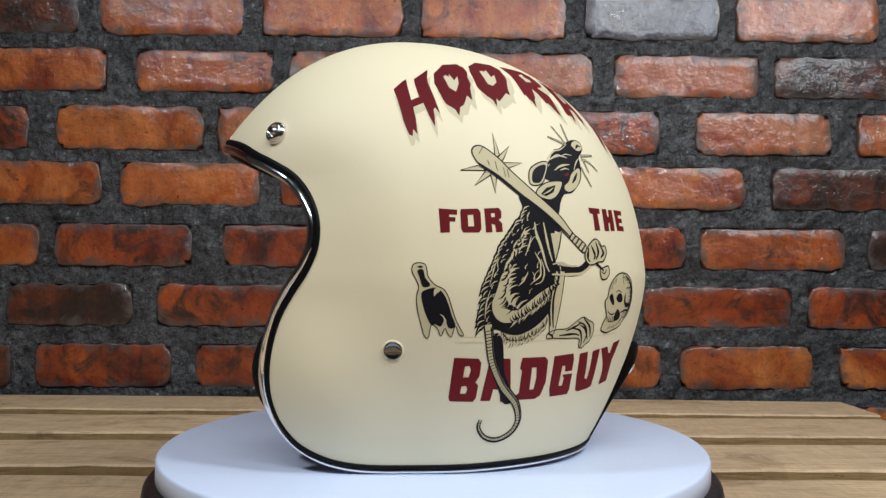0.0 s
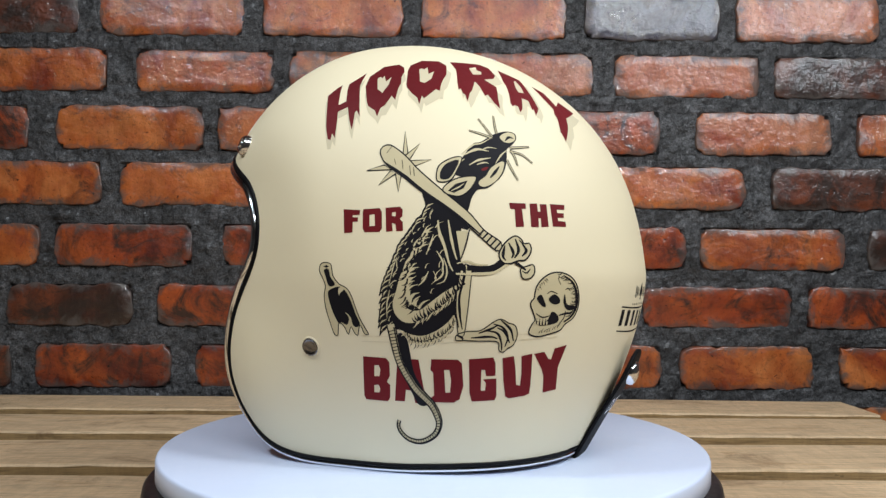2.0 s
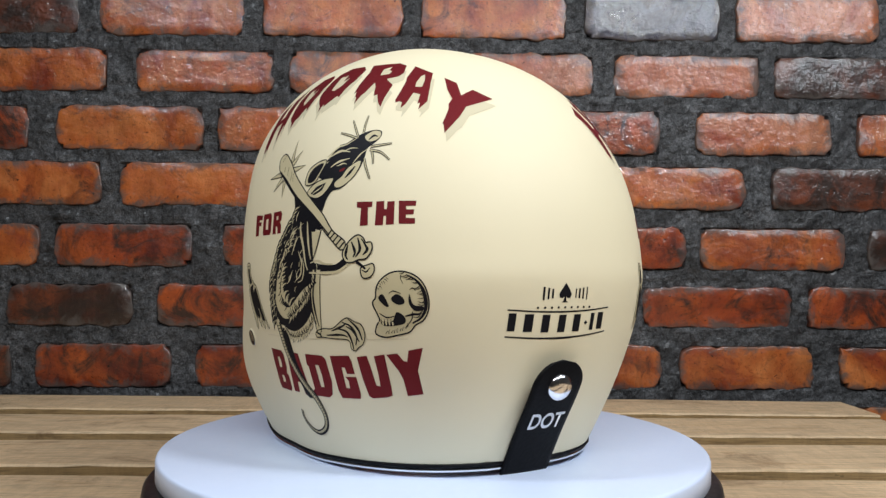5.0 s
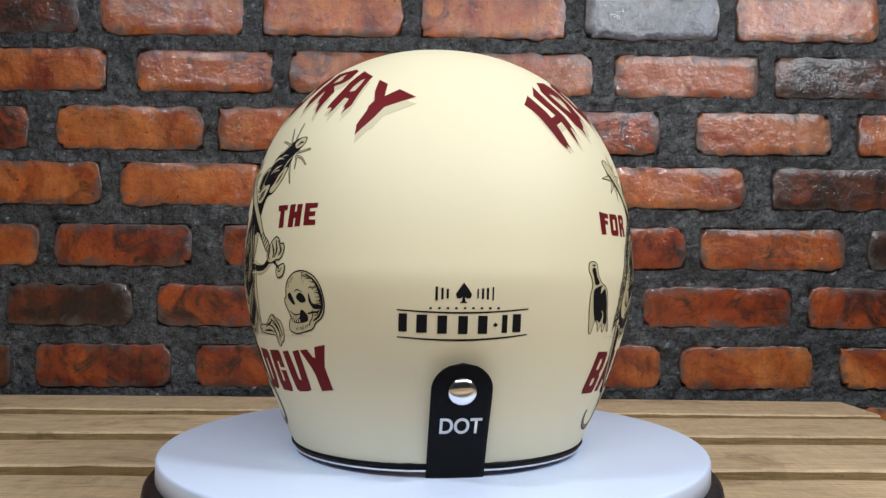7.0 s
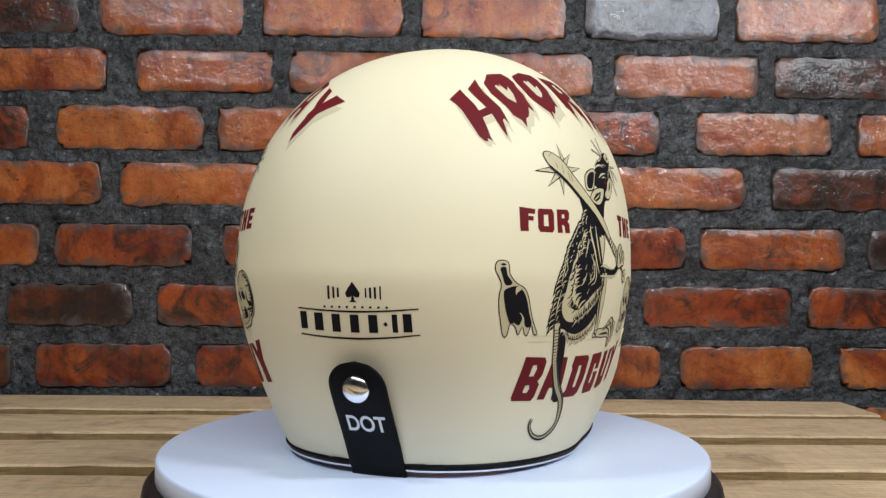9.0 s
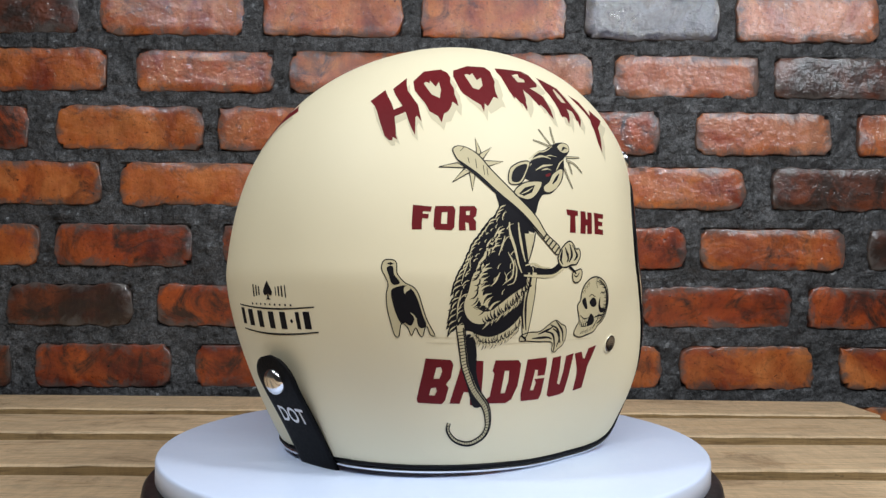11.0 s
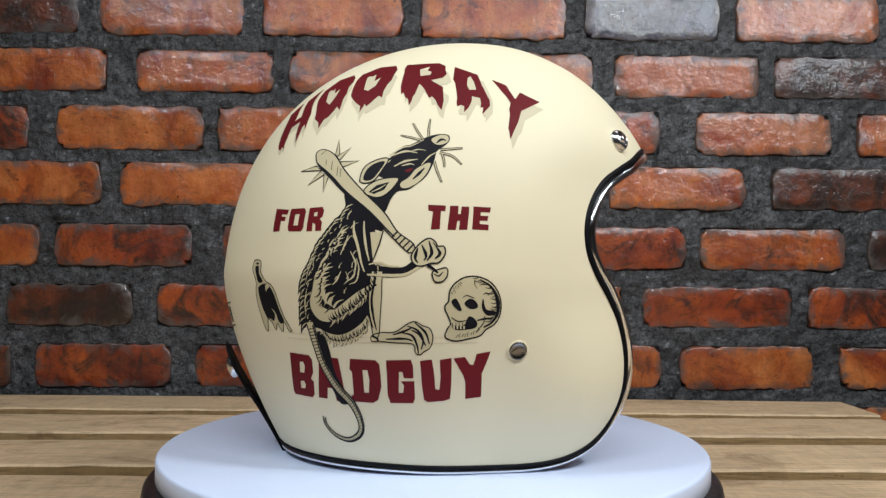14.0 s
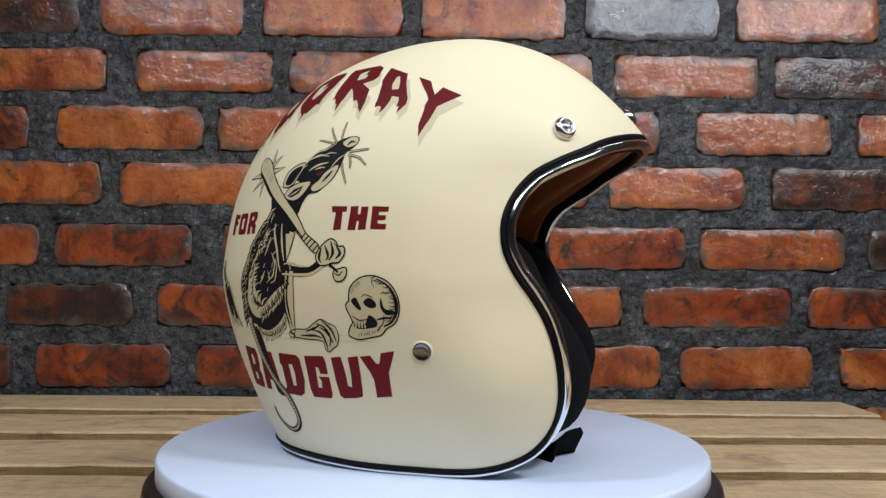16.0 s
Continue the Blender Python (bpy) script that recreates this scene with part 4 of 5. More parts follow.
def rat_marks(pr):
    pr.mark("fill", "black", 1, [(-1.16, 3.22), (-1.53, 2.8), (-2.05, 2.24), (-2.74, 1.4), (-3.2, 0.57), (-3.59, -0.27), (-3.77, -1.29), (-3.88, -2.04), (-3.75, -2.7), (-3.1, -2.78), (-2.75, -2.87), (-2.41, -3.33), (-1.87, -3.44), (-1.13, -3.26), (-0.61, -2.97), (-0.2, -2.46), (-0.07, -1.99), (-0.15, -1.16), (0.2, -0.51), (0.56, -0.19), (-0.26, -0.01), (-0.28, 0.86), (0.03, 2.15), (0.7, 2.13), (0.36, 2.61), (-0.41, 3.22)])
    pr.mark("fill", "black", 1, [(-1.47, 4.02), (-1.01, 3.83), (0.37, 2.71), (0.32, 2.24), (-1.91, 2.24), (-1.78, 2.7), (-1.35, 3.26)])
    pr.mark("fill", "black", 1, [(-0.78, 2.79), (0.04, 2.24), (0.31, 2.15), (0.13, 0.75), (0.18, 0.4), (0.1, -0.06), (-0.26, -0.33), (-0.72, -0.52), (-0.92, 0.85)])
    pr.mark("fill", "black", 1, [(-0.54, 0.49), (0.15, 0.54), (0.39, 0.13), (0.2, -0.38), (-0.25, -0.7), (-0.62, -0.52)])
    pr.mark("fill", "bone", 2, [(-2.87, -0.03), (-2.52, 0.11), (-2.63, -0.54), (-2.39, -1), (-2.64, -1.65), (-2.01, -1.82), (-1.45, -1.45), (-0.71, -0.89), (0.11, -0.45), (0.34, -0.47), (-0.25, -0.98), (-0.79, -1.53), (-1.44, -2), (-2.11, -2.39), (-2.74, -2.4), (-3.18, -2.03), (-3.31, -1.47), (-3.11, -0.82)])
    pr.mark("fill", "bone", 2, [(-2.75, -2.87), (-2.41, -3.24), (-1.82, -3.32), (-1.04, -3.12), (-0.61, -2.88), (-0.25, -2.41), (-0.19, -1.99), (-0.49, -2.36), (-1.05, -2.79), (-1.72, -3.06), (-2.31, -3.03)])
    pr.mark("fill", "bone", 2, [(0.04, 2.07), (0.61, 2.1), (0.41, 1.46), (0.13, 0.75), (0.09, 1.32)])
    pr.mark("line", "black", 3, [(0.7, 2.15), (0.47, 1.46), (0.13, 0.69)], [0.06, 0.07, 0.05])
    pr.mark("line", "bone", 2, [(-0.8, 2.61), (-0.79, 2.05), (-0.6, 1.31), (-0.45, 0.49), (-0.3, 0.12)], [0.06, 0.16, 0.12, 0.06])
    pr.mark("line", "bone", 2, [(-0.29, 2.61), (-0.24, 1.78), (-0.16, 1.13), (-0.06, 0.67)], [0.06, 0.14, 0.06])
    pr.mark("line", "bone", 2, [(-2.27, 0.89), (-2.54, 0.48), (-2.76, 0.11)], [0.05, 0.18, 0.05])
    pr.mark("line", "bone", 2, [(-1.4, 2.14), (-1.59, 1.68), (-1.69, 1.31)], [0.03, 0.09, 0.03])
    pr.mark("line", "bone", 2, [(-1.8, 1.4), (-2.17, 0.94), (-2.43, 0.62)], [0.03, 0.12, 0.03])
    pr.mark("line", "bone", 2, [(-0.7, 0.76), (-0.59, 0.21), (-0.72, -0.34), (-1.09, -0.52)], [0.03, 0.08, 0.03])
    pr.mark("line", "bone", 2, [(-1.26, 0.12), (-1.13, -0.25), (-1.36, -0.53)], [0.02, 0.05, 0.02])
    pr.mark("line", "bone", 2, [(-2.98, 0.85), (-3.28, 0.2), (-3.49, -0.54)], [0.02, 0.06, 0.02])
    pr.mark("line", "bone", 2, [(-3.45, -0.82), (-3.61, -1.48), (-3.63, -2.23)], [0.02, 0.08, 0.02])
    pr.mark("line", "black", 2, [(-0.3, 0.12), (0.39, 0.17), (1.12, 0.13), (1.79, 0.27), (2.5, 0.74)], [0.55, 0.5, 0.42, 0.5])
    pr.mark("line", "bone", 3, [(-0.17, -0.01), (0.56, -0.01), (1.2, -0), (1.77, 0.09), (2.47, 0.51), (2.89, 0.84)], [0.08, 0.15, 0.12, 0.16])
    pr.mark("line", "bone", 3, [(-0.08, 0.49), (0.43, 0.6), (0.88, 0.45), (1.43, 0.43)], [0.05, 0.12, 0.05])
    pr.mark("edged", "bone", 2, [(0.15, 0.35), (0.59, 0.35), (0.55, -0.51), (0.44, -1.99), (0.33, -3.01), (0.07, -3.06), (-0.11, -1.9), (-0.09, -0.7)], 0.05)
    pr.mark("line", "black", 3, [(0.28, 0.29), (0.2, -0.33), (0.02, -1.16), (0.08, -1.99), (0.23, -2.73)], [0.16, 0.1, 0.14, 0.05])
    pr.mark("line", "black", 3, [(-0.16, -0.88), (-0.22, -1.44), (-0.12, -1.99), (0.05, -2.64)], [0.05, 0.14, 0.1, 0.05])
    pr.mark("edged", "bone", 2, [(-0.06, -3.28), (-0.03, -3), (0.49, -2.83), (1.16, -2.78), (1.8, -2.36), (2.17, -2.22), (2.58, -2.41), (2.95, -2.55), (3.11, -3.02), (2.97, -3.5), (2.69, -3.68), (2.46, -3.87), (2.22, -3.77), (2.09, -3.35), (1.1, -3.31), (0.32, -3.27)], 0.055)
    pr.mark("line", "black", 3, [(1.8, -2.45), (2.31, -2.64), (2.61, -3.11), (2.52, -3.59)], [0.05, 0.13, 0.06])
    pr.mark("line", "black", 3, [(2.17, -2.26), (2.72, -2.74), (2.94, -3.31)], [0.05, 0.13, 0.06])
    pr.mark("line", "black", 3, [(1.44, -2.78), (2.04, -2.92), (2.3, -3.39), (2.37, -3.8)], [0.05, 0.13, 0.06])
    pr.mark("line", "black", 3, [(0.7, -3.15), (1.67, -3.09), (2.07, -3.18)], [0.05, 0.13, 0.06])
    pr.mark("line", "black", 3, [(2.02, -2.64), (2.43, -2.87), (2.75, -3.4)], [0.05, 0.13, 0.06])
    pr.mark("line", "black", 3, [(-0.03, -3.02), (0.27, -3.16), (0.23, -3.3)], [0.05, 0.13, 0.06])
    pr.mark("line", "black", 3, [(1.07, -2.92), (1.73, -2.68), (2.05, -2.5)], [0.05, 0.13, 0.06])
    pr.mark("fill", "black", 1, [(0.31, 5.27), (0.9, 5.87), (1.54, 6.54), (1.98, 6.65), (2.72, 7.04), (3.22, 7.22), (3.7, 7.3), (4.13, 7.22), (4.12, 6.91), (3.78, 6.58), (3.37, 6.3), (3.24, 5.84), (2.99, 5.24), (2.7, 4.84), (2.34, 4.54), (1.9, 4.24), (1.4, 4.15), (1.19, 3.98), (0.97, 3.65), (0.69, 3.06), (0.24, 3.22), (-0.25, 3.83), (0.62, 4.7), (0.36, 4.89)])
    pr.mark("edged", "bone", 2, [(-0.64, 4.59), (-0.59, 5.08), (-0.35, 5.45), (0.29, 5.77), (0.81, 5.79), (0.49, 5.18), (0.14, 4.69), (-0.27, 4.52)], 0.06)
    pr.mark("fill", "black", 3, [(-0.46, 4.69), (-0.36, 5.15), (0.03, 5.51), (0.62, 5.65), (0.3, 5.06), (-0.04, 4.69)])
    pr.mark("edged", "bone", 3, [(-0.42, 4.07), (-0.21, 4.38), (0.33, 4.69), (1.02, 4.82), (1.4, 4.75), (0.94, 4.12), (0.41, 3.81), (-0.15, 3.89)], 0.06)
    pr.mark("fill", "black", 4, [(-0.15, 4.07), (0.27, 4.42), (0.91, 4.6), (0.66, 4.2), (0.14, 3.97)])
    pr.mark("line", "bone", 4, [(0.01, 4.07), (0.42, 4.26), (0.73, 4.46)], [0.03, 0.07, 0.02])
    pr.mark("fill", "bone", 2, [(3.16, 6.98), (3.67, 7.24), (4.08, 7.16), (4.02, 6.85), (3.64, 6.67), (3.32, 6.71)])
    pr.mark("line", "black", 3, [(3.4, 6.76), (3.69, 6.97), (3.95, 6.92)], [0.05, 0.14, 0.05])
    pr.mark("line", "bone", 2, [(0.82, 5.97), (1.52, 6.47), (2.01, 6.58), (2.74, 6.94)], [0.03, 0.09, 0.06, 0.02])
    pr.mark("line", "bone", 2, [(0.91, 5.92), (1.68, 6.24), (2.33, 6.16)], [0.04, 0.14, 0.03])
    pr.mark("line", "bone", 2, [(1.12, 5.4), (1.66, 5.67), (2.35, 5.81)], [0.04, 0.12, 0.03])
    pr.mark("line", "bone", 2, [(1.52, 5.44), (1.94, 5.55), (2.18, 5.51)], [0.03, 0.08, 0.03])
    pr.mark("line", "bone", 2, [(0.4, 5.18), (0.59, 5.47), (0.92, 5.72)], [0.03, 0.1, 0.03])
    pr.mark("line", "bone", 2, [(1.87, 6.19), (2.32, 6.36), (2.79, 6.33)], [0.02, 0.06, 0.02])
    pr.mark("line", "bone", 2, [(2.54, 5.52), (2.96, 5.98), (3.35, 6.25)], [0.03, 0.08, 0.03])
    pr.mark("fill", "bone", 2, [(1.52, 4.59), (1.91, 4.86), (2.29, 5.31), (3, 5.65), (2.84, 5.13), (2.37, 4.61), (1.81, 4.31), (1.48, 4.37)])
    pr.mark("line", "black", 3, [(2.11, 4.77), (2.38, 5.02), (2.71, 5.37)], [0.06, 0.16, 0.05])
    pr.mark("fill", "red", 2, [(1.72, 5.22), (2, 5.33), (2.13, 5.31), (1.96, 5.15), (1.74, 5.12)])
    whisker(pr, [(2.72, 6.96), (2.5, 7.4), (2.21, 7.95)])
    whisker(pr, [(2.63, 6.91), (2.09, 7.1), (1.5, 7.27)])
    whisker(pr, [(3.03, 7.14), (3.08, 7.64), (3.2, 8.16)])
    whisker(pr, [(3.55, 6.38), (4.13, 6.44), (4.76, 6.51)])
    whisker(pr, [(3.5, 6.21), (4.16, 6.04), (4.65, 5.63)])
    whisker(pr, [(3.21, 5.74), (3.35, 5.25), (3.58, 4.67)])
    whisker(pr, [(3.61, 6.21), (3.71, 5.81), (3.74, 5.45)])


def bat_marks(pr):
    pr.mark("edged", "bone", 1, [(-2.3, 5.96), (-2.08, 7.21), (-2.02, 6)], 0.06)
    pr.mark("edged", "bone", 1, [(-2.18, 5.9), (-1.32, 6.54), (-1.93, 5.73)], 0.06)
    pr.mark("edged", "bone", 1, [(-1.98, 5.63), (-0.81, 5.67), (-1.84, 5.3)], 0.06)
    pr.mark("edged", "bone", 1, [(-3.35, 5.43), (-4.33, 5.16), (-2.93, 5.18)], 0.06)
    pr.mark("edged", "bone", 1, [(-3.03, 5.12), (-3.69, 4.41), (-2.72, 4.98)], 0.06)
    pr.mark("edged", "bone", 1, [(-2.76, 4.98), (-2.68, 4.03), (-2.47, 4.85)], 0.06)
    pr.mark("edged", "bone", 3, [(-3.54, 6.03), (-3.51, 6.27), (-3.35, 6.43), (-3.05, 6.5), (-2.69, 6.34), (-2.1, 5.83), (-1.55, 5.18), (-0.41, 4.08), (0.77, 2.99), (1.43, 2.12), (2.21, 1.52), (1.97, 1.1), (1.2, 1.79), (0.53, 2.43), (-0.32, 3.17), (-1.47, 4.02), (-2.47, 4.88), (-3.25, 5.48)], 0.07)
    pr.mark("line", "black", 5, [(-3.33, 5.59), (-2.46, 4.98), (-1.46, 4.12), (-0.31, 3.26), (0.54, 2.54), (1.25, 1.88)], [0.05, 0.17, 0.12, 0.14, 0.06])
    pr.mark("line", "black", 5, [(1.41, 2.14), (1.09, 1.83)], [0.08, 0.1, 0.08])
    pr.mark("line", "black", 5, [(1.59, 1.98), (1.26, 1.68)], [0.08, 0.1, 0.08])
    pr.mark("line", "black", 5, [(1.78, 1.84), (1.45, 1.51)], [0.08, 0.1, 0.08])
    pr.mark("line", "black", 5, [(1.98, 1.69), (1.63, 1.35)], [0.08, 0.1, 0.08])
    pr.mark("line", "black", 5, [(2.15, 1.52), (1.83, 1.19)], [0.08, 0.1, 0.08])
    pr.mark("line", "black", 5, [(-2.77, 5.74), (-2.72, 5.44)], [0.03, 0.09, 0.03])
    pr.mark("line", "black", 5, [(-2.36, 5.68), (-2.35, 5.19)], [0.03, 0.09, 0.03])
    pr.mark("line", "black", 5, [(-1.98, 5.38), (-1.97, 4.89)], [0.03, 0.09, 0.03])
    pr.mark("line", "black", 5, [(-1.79, 5.28), (-1.78, 4.84)], [0.03, 0.09, 0.03])
    pr.mark("line", "black", 5, [(-3.17, 6.05), (-2.89, 6.4)], [0.03, 0.09, 0.03])
    pr.mark("edged", "bone", 4, [(3.07, 0.26), (3.38, 0.38), (3.73, 0.45), (3.77, 0.1), (3.54, -0.2), (3.17, -0.24), (3.04, 0.01)], 0.07)
    pr.mark("line", "black", 5, [(2.81, 0.56), (3.08, 0.38), (3.31, 0.19)], [0.18, 0.14, 0.1])
    pr.mark("line", "black", 5, [(3.11, 0.15), (3.34, 0.05), (3.56, 0.26)], [0.04, 0.08, 0.04])
    pr.mark("edged", "bone", 4, [(2.03, 0.97), (2.39, 1.51), (2.91, 1.86), (3.24, 1.72), (3.36, 1.49), (3.66, 1.5), (3.69, 1.12), (3.36, 0.7), (2.97, 0.65), (2.57, 0.51), (2.19, 0.55)], 0.075)
    pr.mark("line", "black", 5, [(2.58, 1.53), (2.76, 1.02), (2.64, 0.77)], [0.06, 0.17, 0.06])
    pr.mark("line", "black", 5, [(2.94, 1.72), (3.04, 1.16), (2.79, 0.77)], [0.06, 0.17, 0.06])
    pr.mark("line", "black", 5, [(3.26, 1.49), (3.44, 1.15), (3.19, 0.87)], [0.06, 0.17, 0.06])
    pr.mark("line", "black", 5, [(2.37, 1.39), (2.22, 0.88), (2.34, 0.65)], [0.06, 0.17, 0.06])
    pr.mark("line", "black", 5, [(3.13, 1.67), (3.35, 1.4)], [0.06, 0.17, 0.06])


BACK_LINE = [(-1.15, 3.36), (-1.53, 2.8), (-2.05, 2.24), (-2.74, 1.4), (-3.2, 0.57), (-3.59, -0.27), (-3.77, -1.29), (-3.88, -2.04), (-3.78, -2.65)]
THIGH_LINE = [(0.29, -0.51), (-0.25, -0.99), (-0.79, -1.55), (-1.44, -2.02), (-2.11, -2.4)]
BELLY_LINE = [(-2.7, -2.91), (-2.31, -3.33), (-1.82, -3.38), (-1.04, -3.18), (-0.56, -2.93), (-0.2, -2.46), (-0.14, -1.99)]
TORSO = [[(-1.22, 2.61), (-1.99, 1.31), (-2.66, 0.2)], [(-0.98, 2.24), (-1.48, 0.85), (-1.92, -0.35)], [(-0.75, 1.68), (-1.01, 0.39), (-1.45, -0.99)], [(-3.12, 0.38), (-3.4, -0.54), (-3.52, -1.66)], [(-2.87, -0.72), (-2.88, -1.46), (-2.4, -2.02)]]
HAUNCH_LINE = [(-1.5, 1.9), (-1.95, 1.2), (-2.35, 0.55), (-2.55, -0.1), (-2.6, -0.75), (-2.5, -1.4), (-2.0, -1.75)]
RIBS = [((-1.0, 1.1), (-0.75, 0.55), (-0.85, 0.1)), ((-0.75, 0.3), (-0.85, -0.1), (-1.2, -0.4)), ((-1.5, 0.1), (-1.75, -0.35), (-2.0, -0.6)), ((-1.35, 2.3), (-1.6, 1.9), (-1.8, 1.4)), ((-1.1, 1.9), (-1.25, 1.5), (-1.5, 1.0))]
FILM_LINE = [(-5.12, -3.43), (-1.42, -3.42), (1.79, -3.32), (5.43, -3.18)]


def tufts(pr, line, count, length, angle, width, seed):
    """Clumps of fur standing off a line, each with a pale lock inside."""
    rnd = random.Random(seed)
    for p in spline([(u, v, 0) for u, v in line], count):
        a = radians(angle + rnd.uniform(-18, 18))
        n = length * rnd.uniform(0.7, 1.15)
        d = Vector((math.cos(a), math.sin(a), 0))
        q = p - d * 0.2
        m, e = q + d * n * 0.6, q + Vector((math.cos(a + 0.3), math.sin(a + 0.3), 0)) * (n + 0.2)
        pr.ribbon("black", 1, [(q.x, q.y), (m.x, m.y), (e.x, e.y)], [width, width * 0.75, 0.02])
        pr.ribbon("bone", 1.6, [(q.x, q.y), (m.x, m.y), ((m.x + e.x) / 2, (m.y + e.y) / 2)], [0.02, width * 0.24, 0.01])


def rat_print():
    pr = Print()
    rat_marks(pr)
    tufts(pr, BACK_LINE, 25, 0.5, 212, 0.3, 3)
    hatch(pr, "black", 1, BACK_LINE[2:], 30, 0.3, 240, 0.14, 4)
    hatch(pr, "bone", 2.4, [(u + 0.34, v) for u, v in BACK_LINE[1:]], 20, 0.26, 60, 0.05, 5, 0.1)
    # the haunch: bone fur running up into the black, combed strokes on both sides of the border
    hatch(pr, "bone", 2.3, HAUNCH_LINE, 30, 0.62, 62, 0.13, 12, 0.08)
    hatch(pr, "black", 3, HAUNCH_LINE, 26, 0.5, 240, 0.09, 13, 0.1)
    hatch(pr, "black", 3, THIGH_LINE, 30, 0.42, 128, 0.1, 6, 0.03)
    hatch(pr, "bone", 2.3, [(u, v + 0.05) for u, v in THIGH_LINE], 26, 0.4, 262, 0.08, 14, 0.05)
    hatch(pr, "black", 3, [(u, v + 0.06) for u, v in BELLY_LINE], 30, 0.26, 115, 0.07, 7, 0.04)
    hatch(pr, "bone", 2, BELLY_LINE, 22, 0.24, 255, 0.12, 8, 0.03)
    hatch(pr, "black", 1, [(u, v - 0.05) for u, v in BELLY_LINE], 20, 0.28, 250, 0.06, 15, 0.03)
    for k, line in enumerate(TORSO):
        hatch(pr, "bone", 2.1, line, 5, 0.5, 66, 0.05, 20 + k, 0.08)
    # ribs, shoulder and arm
    for a, b, c in RIBS:
        pr.ribbon("bone", 2.2, [a, b, c], [0.03, 0.1, 0.02])
    return pr


def tail_print():
    pr = Print()
    tail_marks(pr)
    ps = spline([(u, v, 0) for u, v in TAIL_LINE], 60)
    for i in range(2, 59):
        d = (ps[min(59, i + 1)] - ps[i - 1]).normalized()
        o = Vector((-d.y, d.x, 0)) * (0.19 - 0.11 * i / 60)
        a, b = ps[i] - o, ps[i] + o
        pr.ribbon("black", 4, [(a.x, a.y), (b.x, b.y)], [0.045, 0.035])
        pr.ribbon("black", 4, [(ps[i].x + 0.7 * o.x, ps[i].y + 0.7 * o.y), (ps[i - 1].x + 0.7 * o.x, ps[i - 1].y + 0.7 * o.y)], [0.07])
    return pr


def marks_print(marks):
    pr = Print()
    marks(pr)
    return pr


def film_print():
    pr = Print()
    pr.ribbon("film", 0, FILM_LINE, [0.05])
    pr.ribbon("film", 0, [(u, v + 0.28) for u, v in FILM_LINE], [0.03])
    return pr


ART = [("rat_print", rat_print(), "black ink drawing of a crouching rat"), ("tail_print", tail_print(), "ringed rat tail in black ink"),
       ("bat_print", marks_print(bat_marks), "spiked club drawn in ink"), ("bottle_print", marks_print(bottle_marks), "broken black bottle drawn in ink"),
       ("skull_print", skull_print(), "bone-coloured skull drawn in ink")]
for side in (-1, 1):
    put = flank(side)
    for word, loops in DRIPPING:
        pr = Print()
        pr.shape("red", 1, loops)
        drop = [[(u + 0.06, v - 0.5 - 0.08 * math.sin(9 * u)) for u, v in loops[0]]]
        pr.shape("shade", 0, drop)
        lay("dripping_letter", pr, put, "dark red dripping letter " + word, "red")
    for word, loops in BLOCK:
        pr = Print()
        pr.shape("red", 0.5, loops)
        lay("block_letter", pr, put, "dark red block letter " + word, "red")
    for name, pr, label in ART:
        lay(name, pr, put, label)
    lay("film_edge", film_print(), put, "faint edge of clear film", "film")


# maker's mark on the nape: a spade over a ruled row of plain bars
def nape_mark():
    pr = Print()
    spade = [(0.03, -0.42), (0.28, -0.75), (0.42, -0.98), (0.36, -1.16), (0.2, -1.18), (0.08, -1.1), (0.12, -1.32), (0.24, -1.4), (-0.18, -1.4), (-0.06, -1.32), (-0.02, -1.1), (-0.14, -1.18), (-0.3, -1.16), (-0.36, -0.98), (-0.22, -0.75)]
    pr.shape("black", 1, [spade])
    for x, w, h in ((-1.33, 0.2, 0.66), (-1.05, 0.18, 0.56), (-0.8, 0.18, 0.46), (0.68, 0.12, 0.46), (0.9, 0.18, 0.5), (1.14, 0.18, 0.56), (1.42, 0.12, 0.64)):
        pr.shape("black", 1, [[(x, -0.95 - h / 2), (x + 0.6 * w, -0.95 - h / 2), (x + 0.6 * w, -0.95 + h / 2), (x, -0.95 + h / 2)]])
    for i in range(9):
        x = -1.6 + i * 0.41
        pr.shape("black", 1, [[(x, -1.7), (x + 0.12, -1.7), (x + 0.12, -1.6), (x, -1.6)]])
    pr.ribbon("black", 1, [(-3.15, -1.74), (-1.5, -1.84), (0.1, -1.87), (1.7, -1.82), (3.25, -1.7)], [0.06, 0.09, 0.06])
    pr.ribbon("black", 1, [(-3.1, -3.06), (-1.5, -3.17), (0.1, -3.2), (1.7, -3.12), (3.25, -2.96)], [0.06, 0.1, 0.06])
    for x, w in ((-3.05, 0.4), (-2.2, 0.5), (-1.2, 0.46), (-0.2, 0.46), (0.76, 0.46), (1.95, 0.26), (2.48, 0.42)):
        lo, hi = -2.9 + 0.012 * x * x, -2.02 + 0.012 * x * x
        pr.shape("black", 1, [[(x, lo), (x + w, lo), (x + w, hi), (x, hi)]])
    pr.shape("black", 1, [[(1.5, -2.46), (1.62, -2.34), (1.74, -2.46), (1.62, -2.58)]])
    return pr


lay("nape_mark", nape_mark(), nape, "black spade over a ruled row of bars")


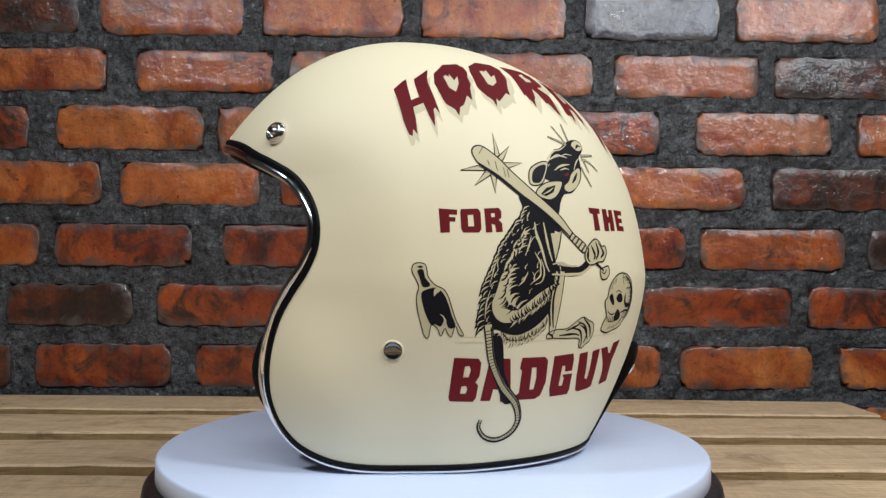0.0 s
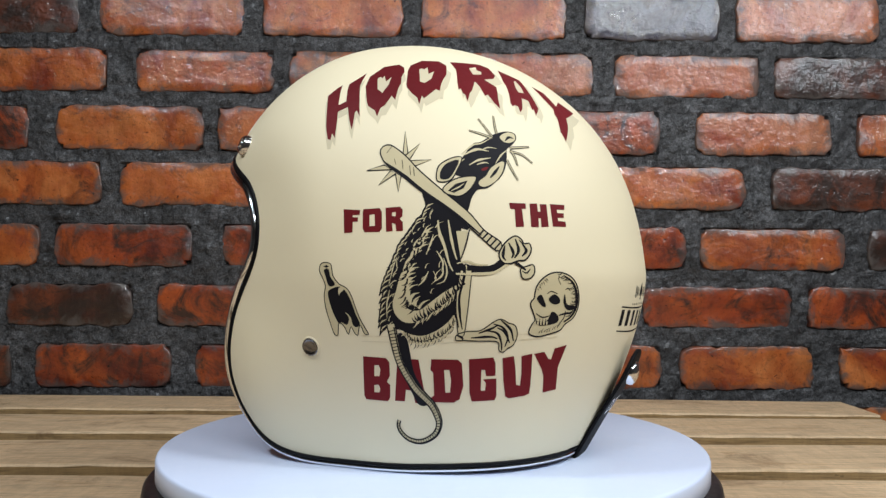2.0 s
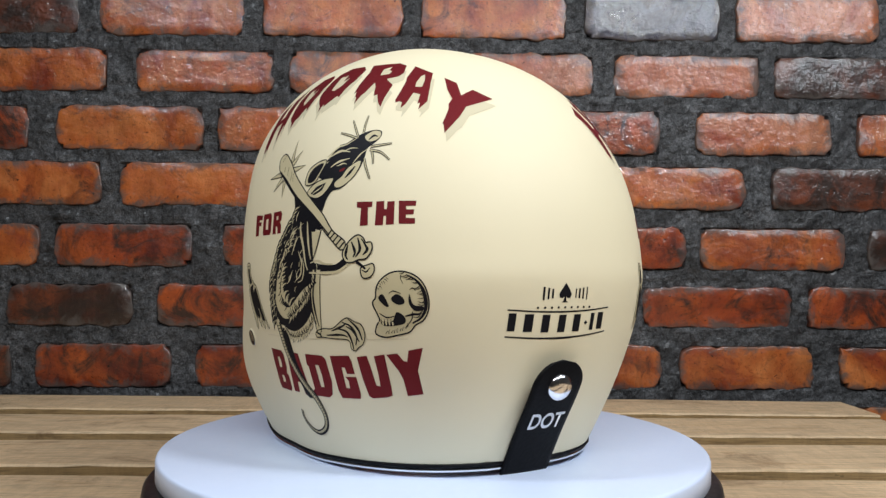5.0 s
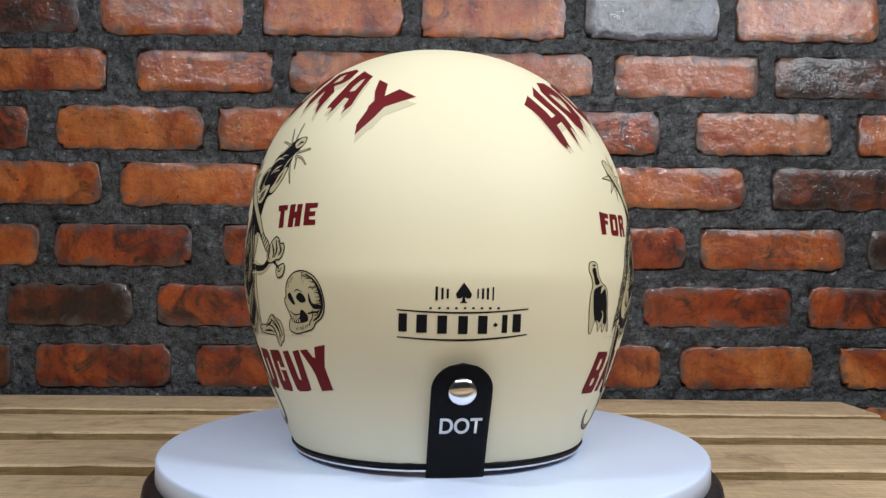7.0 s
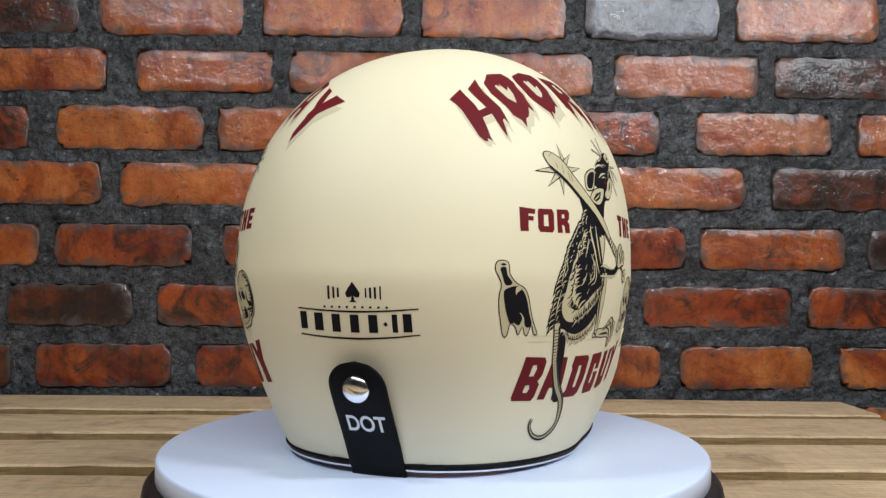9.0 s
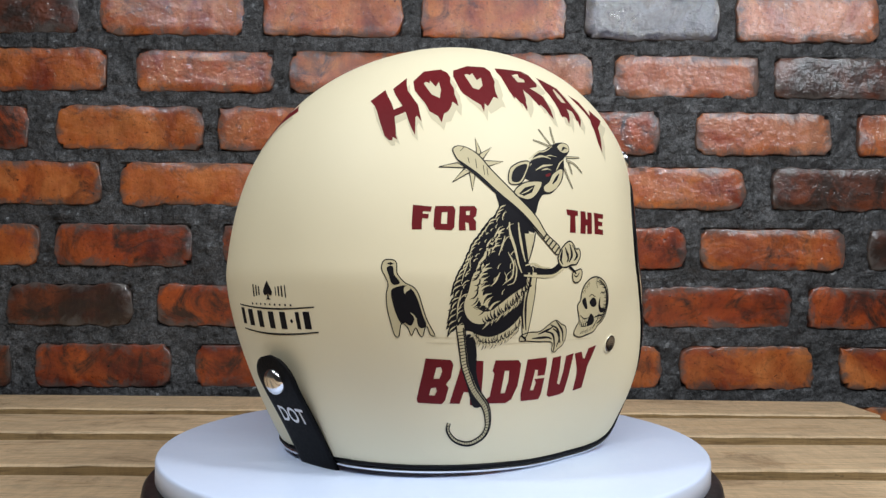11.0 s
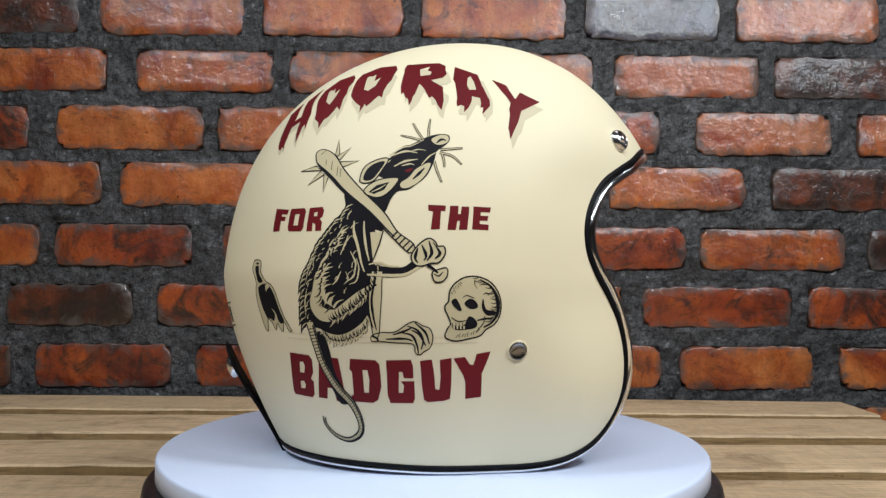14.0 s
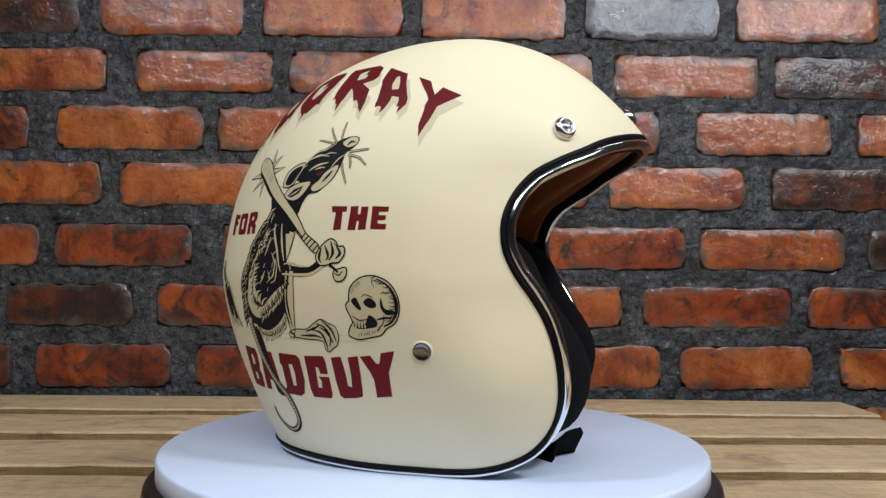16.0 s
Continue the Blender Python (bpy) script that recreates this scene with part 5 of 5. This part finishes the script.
def strap_word(body, u0, u1, v0, v1):
    """Upright word on the strap, from the built-in font."""
    cu = bpy.data.curves.new("word", "FONT")
    cu.body, cu.size, cu.offset = body, 1.0, 0.022
    tmp = new("word", cu)
    bpy.context.view_layer.update()
    me = bpy.data.meshes.new_from_object(tmp.evaluated_get(bpy.context.evaluated_depsgraph_get()))
    bpy.data.objects.remove(tmp)
    xs, ys = [v.co.x for v in me.vertices], [v.co.y for v in me.vertices]
    bm = bmesh.new()
    bm.from_mesh(me)
    bmesh.ops.triangulate(bm, faces=bm.faces)
    for v in bm.verts:
        u = u0 + (u1 - u0) * (v.co.x - min(xs)) / (max(xs) - min(xs))
        w = v0 + (v1 - v0) * (v.co.y - min(ys)) / (max(ys) - min(ys))
        v.co = leather(u, w, 2)
    return bm


hpart("strap_lettering", strap_word("DOT", -0.93, 1.18, -7.98, -7.1), INK["white"], "white letters DOT on the strap", False, strap)


# chin strap: black webbing hanging inside, its end lying on the platter
def chin_strap():
    bm = bmesh.new()
    line = spline([(-0.045, 0.07, 0.15), (-0.05, 0.064, 0.11), (-0.053, 0.05, 0.086), (-0.062, 0.038, 0.0765), (-0.076, 0.027, 0.0757), (-0.09, 0.019, 0.0785)], 36)
    side, up = [], []
    for i, p in enumerate(line):
        t = (line[min(35, i + 1)] - line[max(0, i - 1)]).normalized()
        s = Vector((0.75, 0.66, 0.0))
        s = (s - t * s.dot(t)).normalized()
        side.append(s)
        up.append(t.cross(s).normalized())
    return sweep(bm, line, side, up, [(-0.016, -0.002), (0.016, -0.002), (0.0164, 0.0), (0.016, 0.002), (-0.016, 0.002), (-0.0164, 0.0)])


hpart("chin_strap", chin_strap(), CLOTH, "black webbing chin strap")


# ---- bricks: each one its own piece, by course ----
def brick(x0, x1, zb, zt, kind, seed, parent):
    rnd = random.Random(seed)
    L, H = x1 - x0, zt - zb
    cx, cz = (x0 + x1) / 2, (zb + zt) / 2
    outline = []
    nx, nz = 22, 7
    for i in range(nx):
        outline.append((-L / 2 + L * i / nx, -H / 2))
    for i in range(nz):
        outline.append((L / 2, -H / 2 + H * i / nz))
    for i in range(nx):
        outline.append((L / 2 - L * i / nx, H / 2))
    for i in range(nz):
        outline.append((-L / 2, H / 2 - H * i / nz))
    bm = bmesh.new()
    rough = []
    for a, b in outline:
        corner = min(1.0, (L / 2 - abs(a)) / 0.016 + (H / 2 - abs(b)) / 0.016)
        pull = (1 - corner) * rnd.uniform(0.002, 0.008)
        q = Vector((a * 1.0, b, seed * 1.7))
        d = 0.0035 * noise.noise(q * 34) + 0.003 * noise.noise(q * 95)
        k = Vector((math.copysign(1, a) if abs(a) > L / 2 - 1e-5 else 0, math.copysign(1, b) if abs(b) > H / 2 - 1e-5 else 0))
        rough.append((a + k.x * (d - pull * 1.3), b + k.y * (d - pull)))
    tilt = rnd.uniform(-0.012, 0.012), rnd.uniform(-0.03, 0.03)
    proud = rnd.uniform(0.0, 0.0035)

    def ring(f, depth):
        out = []
        for a, b in rough:
            s, t = a - math.copysign(min(f, abs(a)), a), b - math.copysign(min(f, abs(b)), b)
            lump = 0.0014 * noise.noise(Vector((a * 25, b * 25, seed))) if depth <= 0 else 0
            out.append(bm.verts.new((s, depth - proud + tilt[0] * s + tilt[1] * b - lump, t)))
        return out

    r = [ring(0.0, 0.03), ring(0.0, 0.0035), ring(0.0007, 0.0006), ring(0.0025, -0.0001), ring(0.016, 0.0)]
    k = len(rough)
    for a, b in zip(r, r[1:]):
        for i in range(k):
            j = (i + 1) % k
            bm.faces.new((a[i], a[j], b[j], b[i]))
    bm.faces.new(r[-1])
    bmesh.ops.recalc_face_normals(bm, faces=bm.faces)
    ob = part("brick", bm, BRICK[kind], parent, "", True)
    ob.matrix_local = pose(cx, wall_y(cx), cz, 0, 0, 0.6)
    return ob


for j, ((zb, zt), row) in enumerate(COURSES):
    for i, (x0, x1, kind) in enumerate(row):
        brick(x0, x1, zb, zt, kind, 11 + 17 * j + i, wall_north)


def outer_brickwork():
    """The courses of the same wall beyond the lit stretch, joined."""
    bm = bmesh.new()
    low = COURSES[-1][0][0]
    pitch = 0.0905
    rnd = random.Random(7)
    for j in range(-6, 26):
        zb = low + j * pitch
        if zb < FLOOR + 0.01 or zb + 0.066 > 2.19:
            continue
        x = -2.38 + (0.12 if j % 2 else 0.0)
        while x < 2.13:
            x1 = x + rnd.uniform(0.21, 0.225)
            covered = -0.04 < zb - low < 0.7 and x1 > -0.86 and x < 0.95
            if not covered:
                y = wall_y((x + x1) / 2)
                box(bm, x, x1, y - rnd.uniform(0, 0.003), y + 0.03, zb, zb + 0.066)
            x = x1 + rnd.uniform(0.024, 0.034)
    return bm


tagged(part("brickwork", outer_brickwork(), BRICK["r"], wall_north), "", "", "", "stuff")


def motions():
    """The platter turns once in half a minute and carries the helmet."""
    turn = -12.01
    rows = [(k * 0.5, k * 0.5 * turn) for k in range(33)]
    set_down = pose(0, 0.0014, 0, 0, 0, -0.60)
    walk(helmet, [(t, pose(0, 0, TOP, 0, 0, a) @ set_down) for t, a in rows])
    walk(platter, [(t, pose(0, 0, 0, 0, 0, a)) for t, a in rows])


motions()
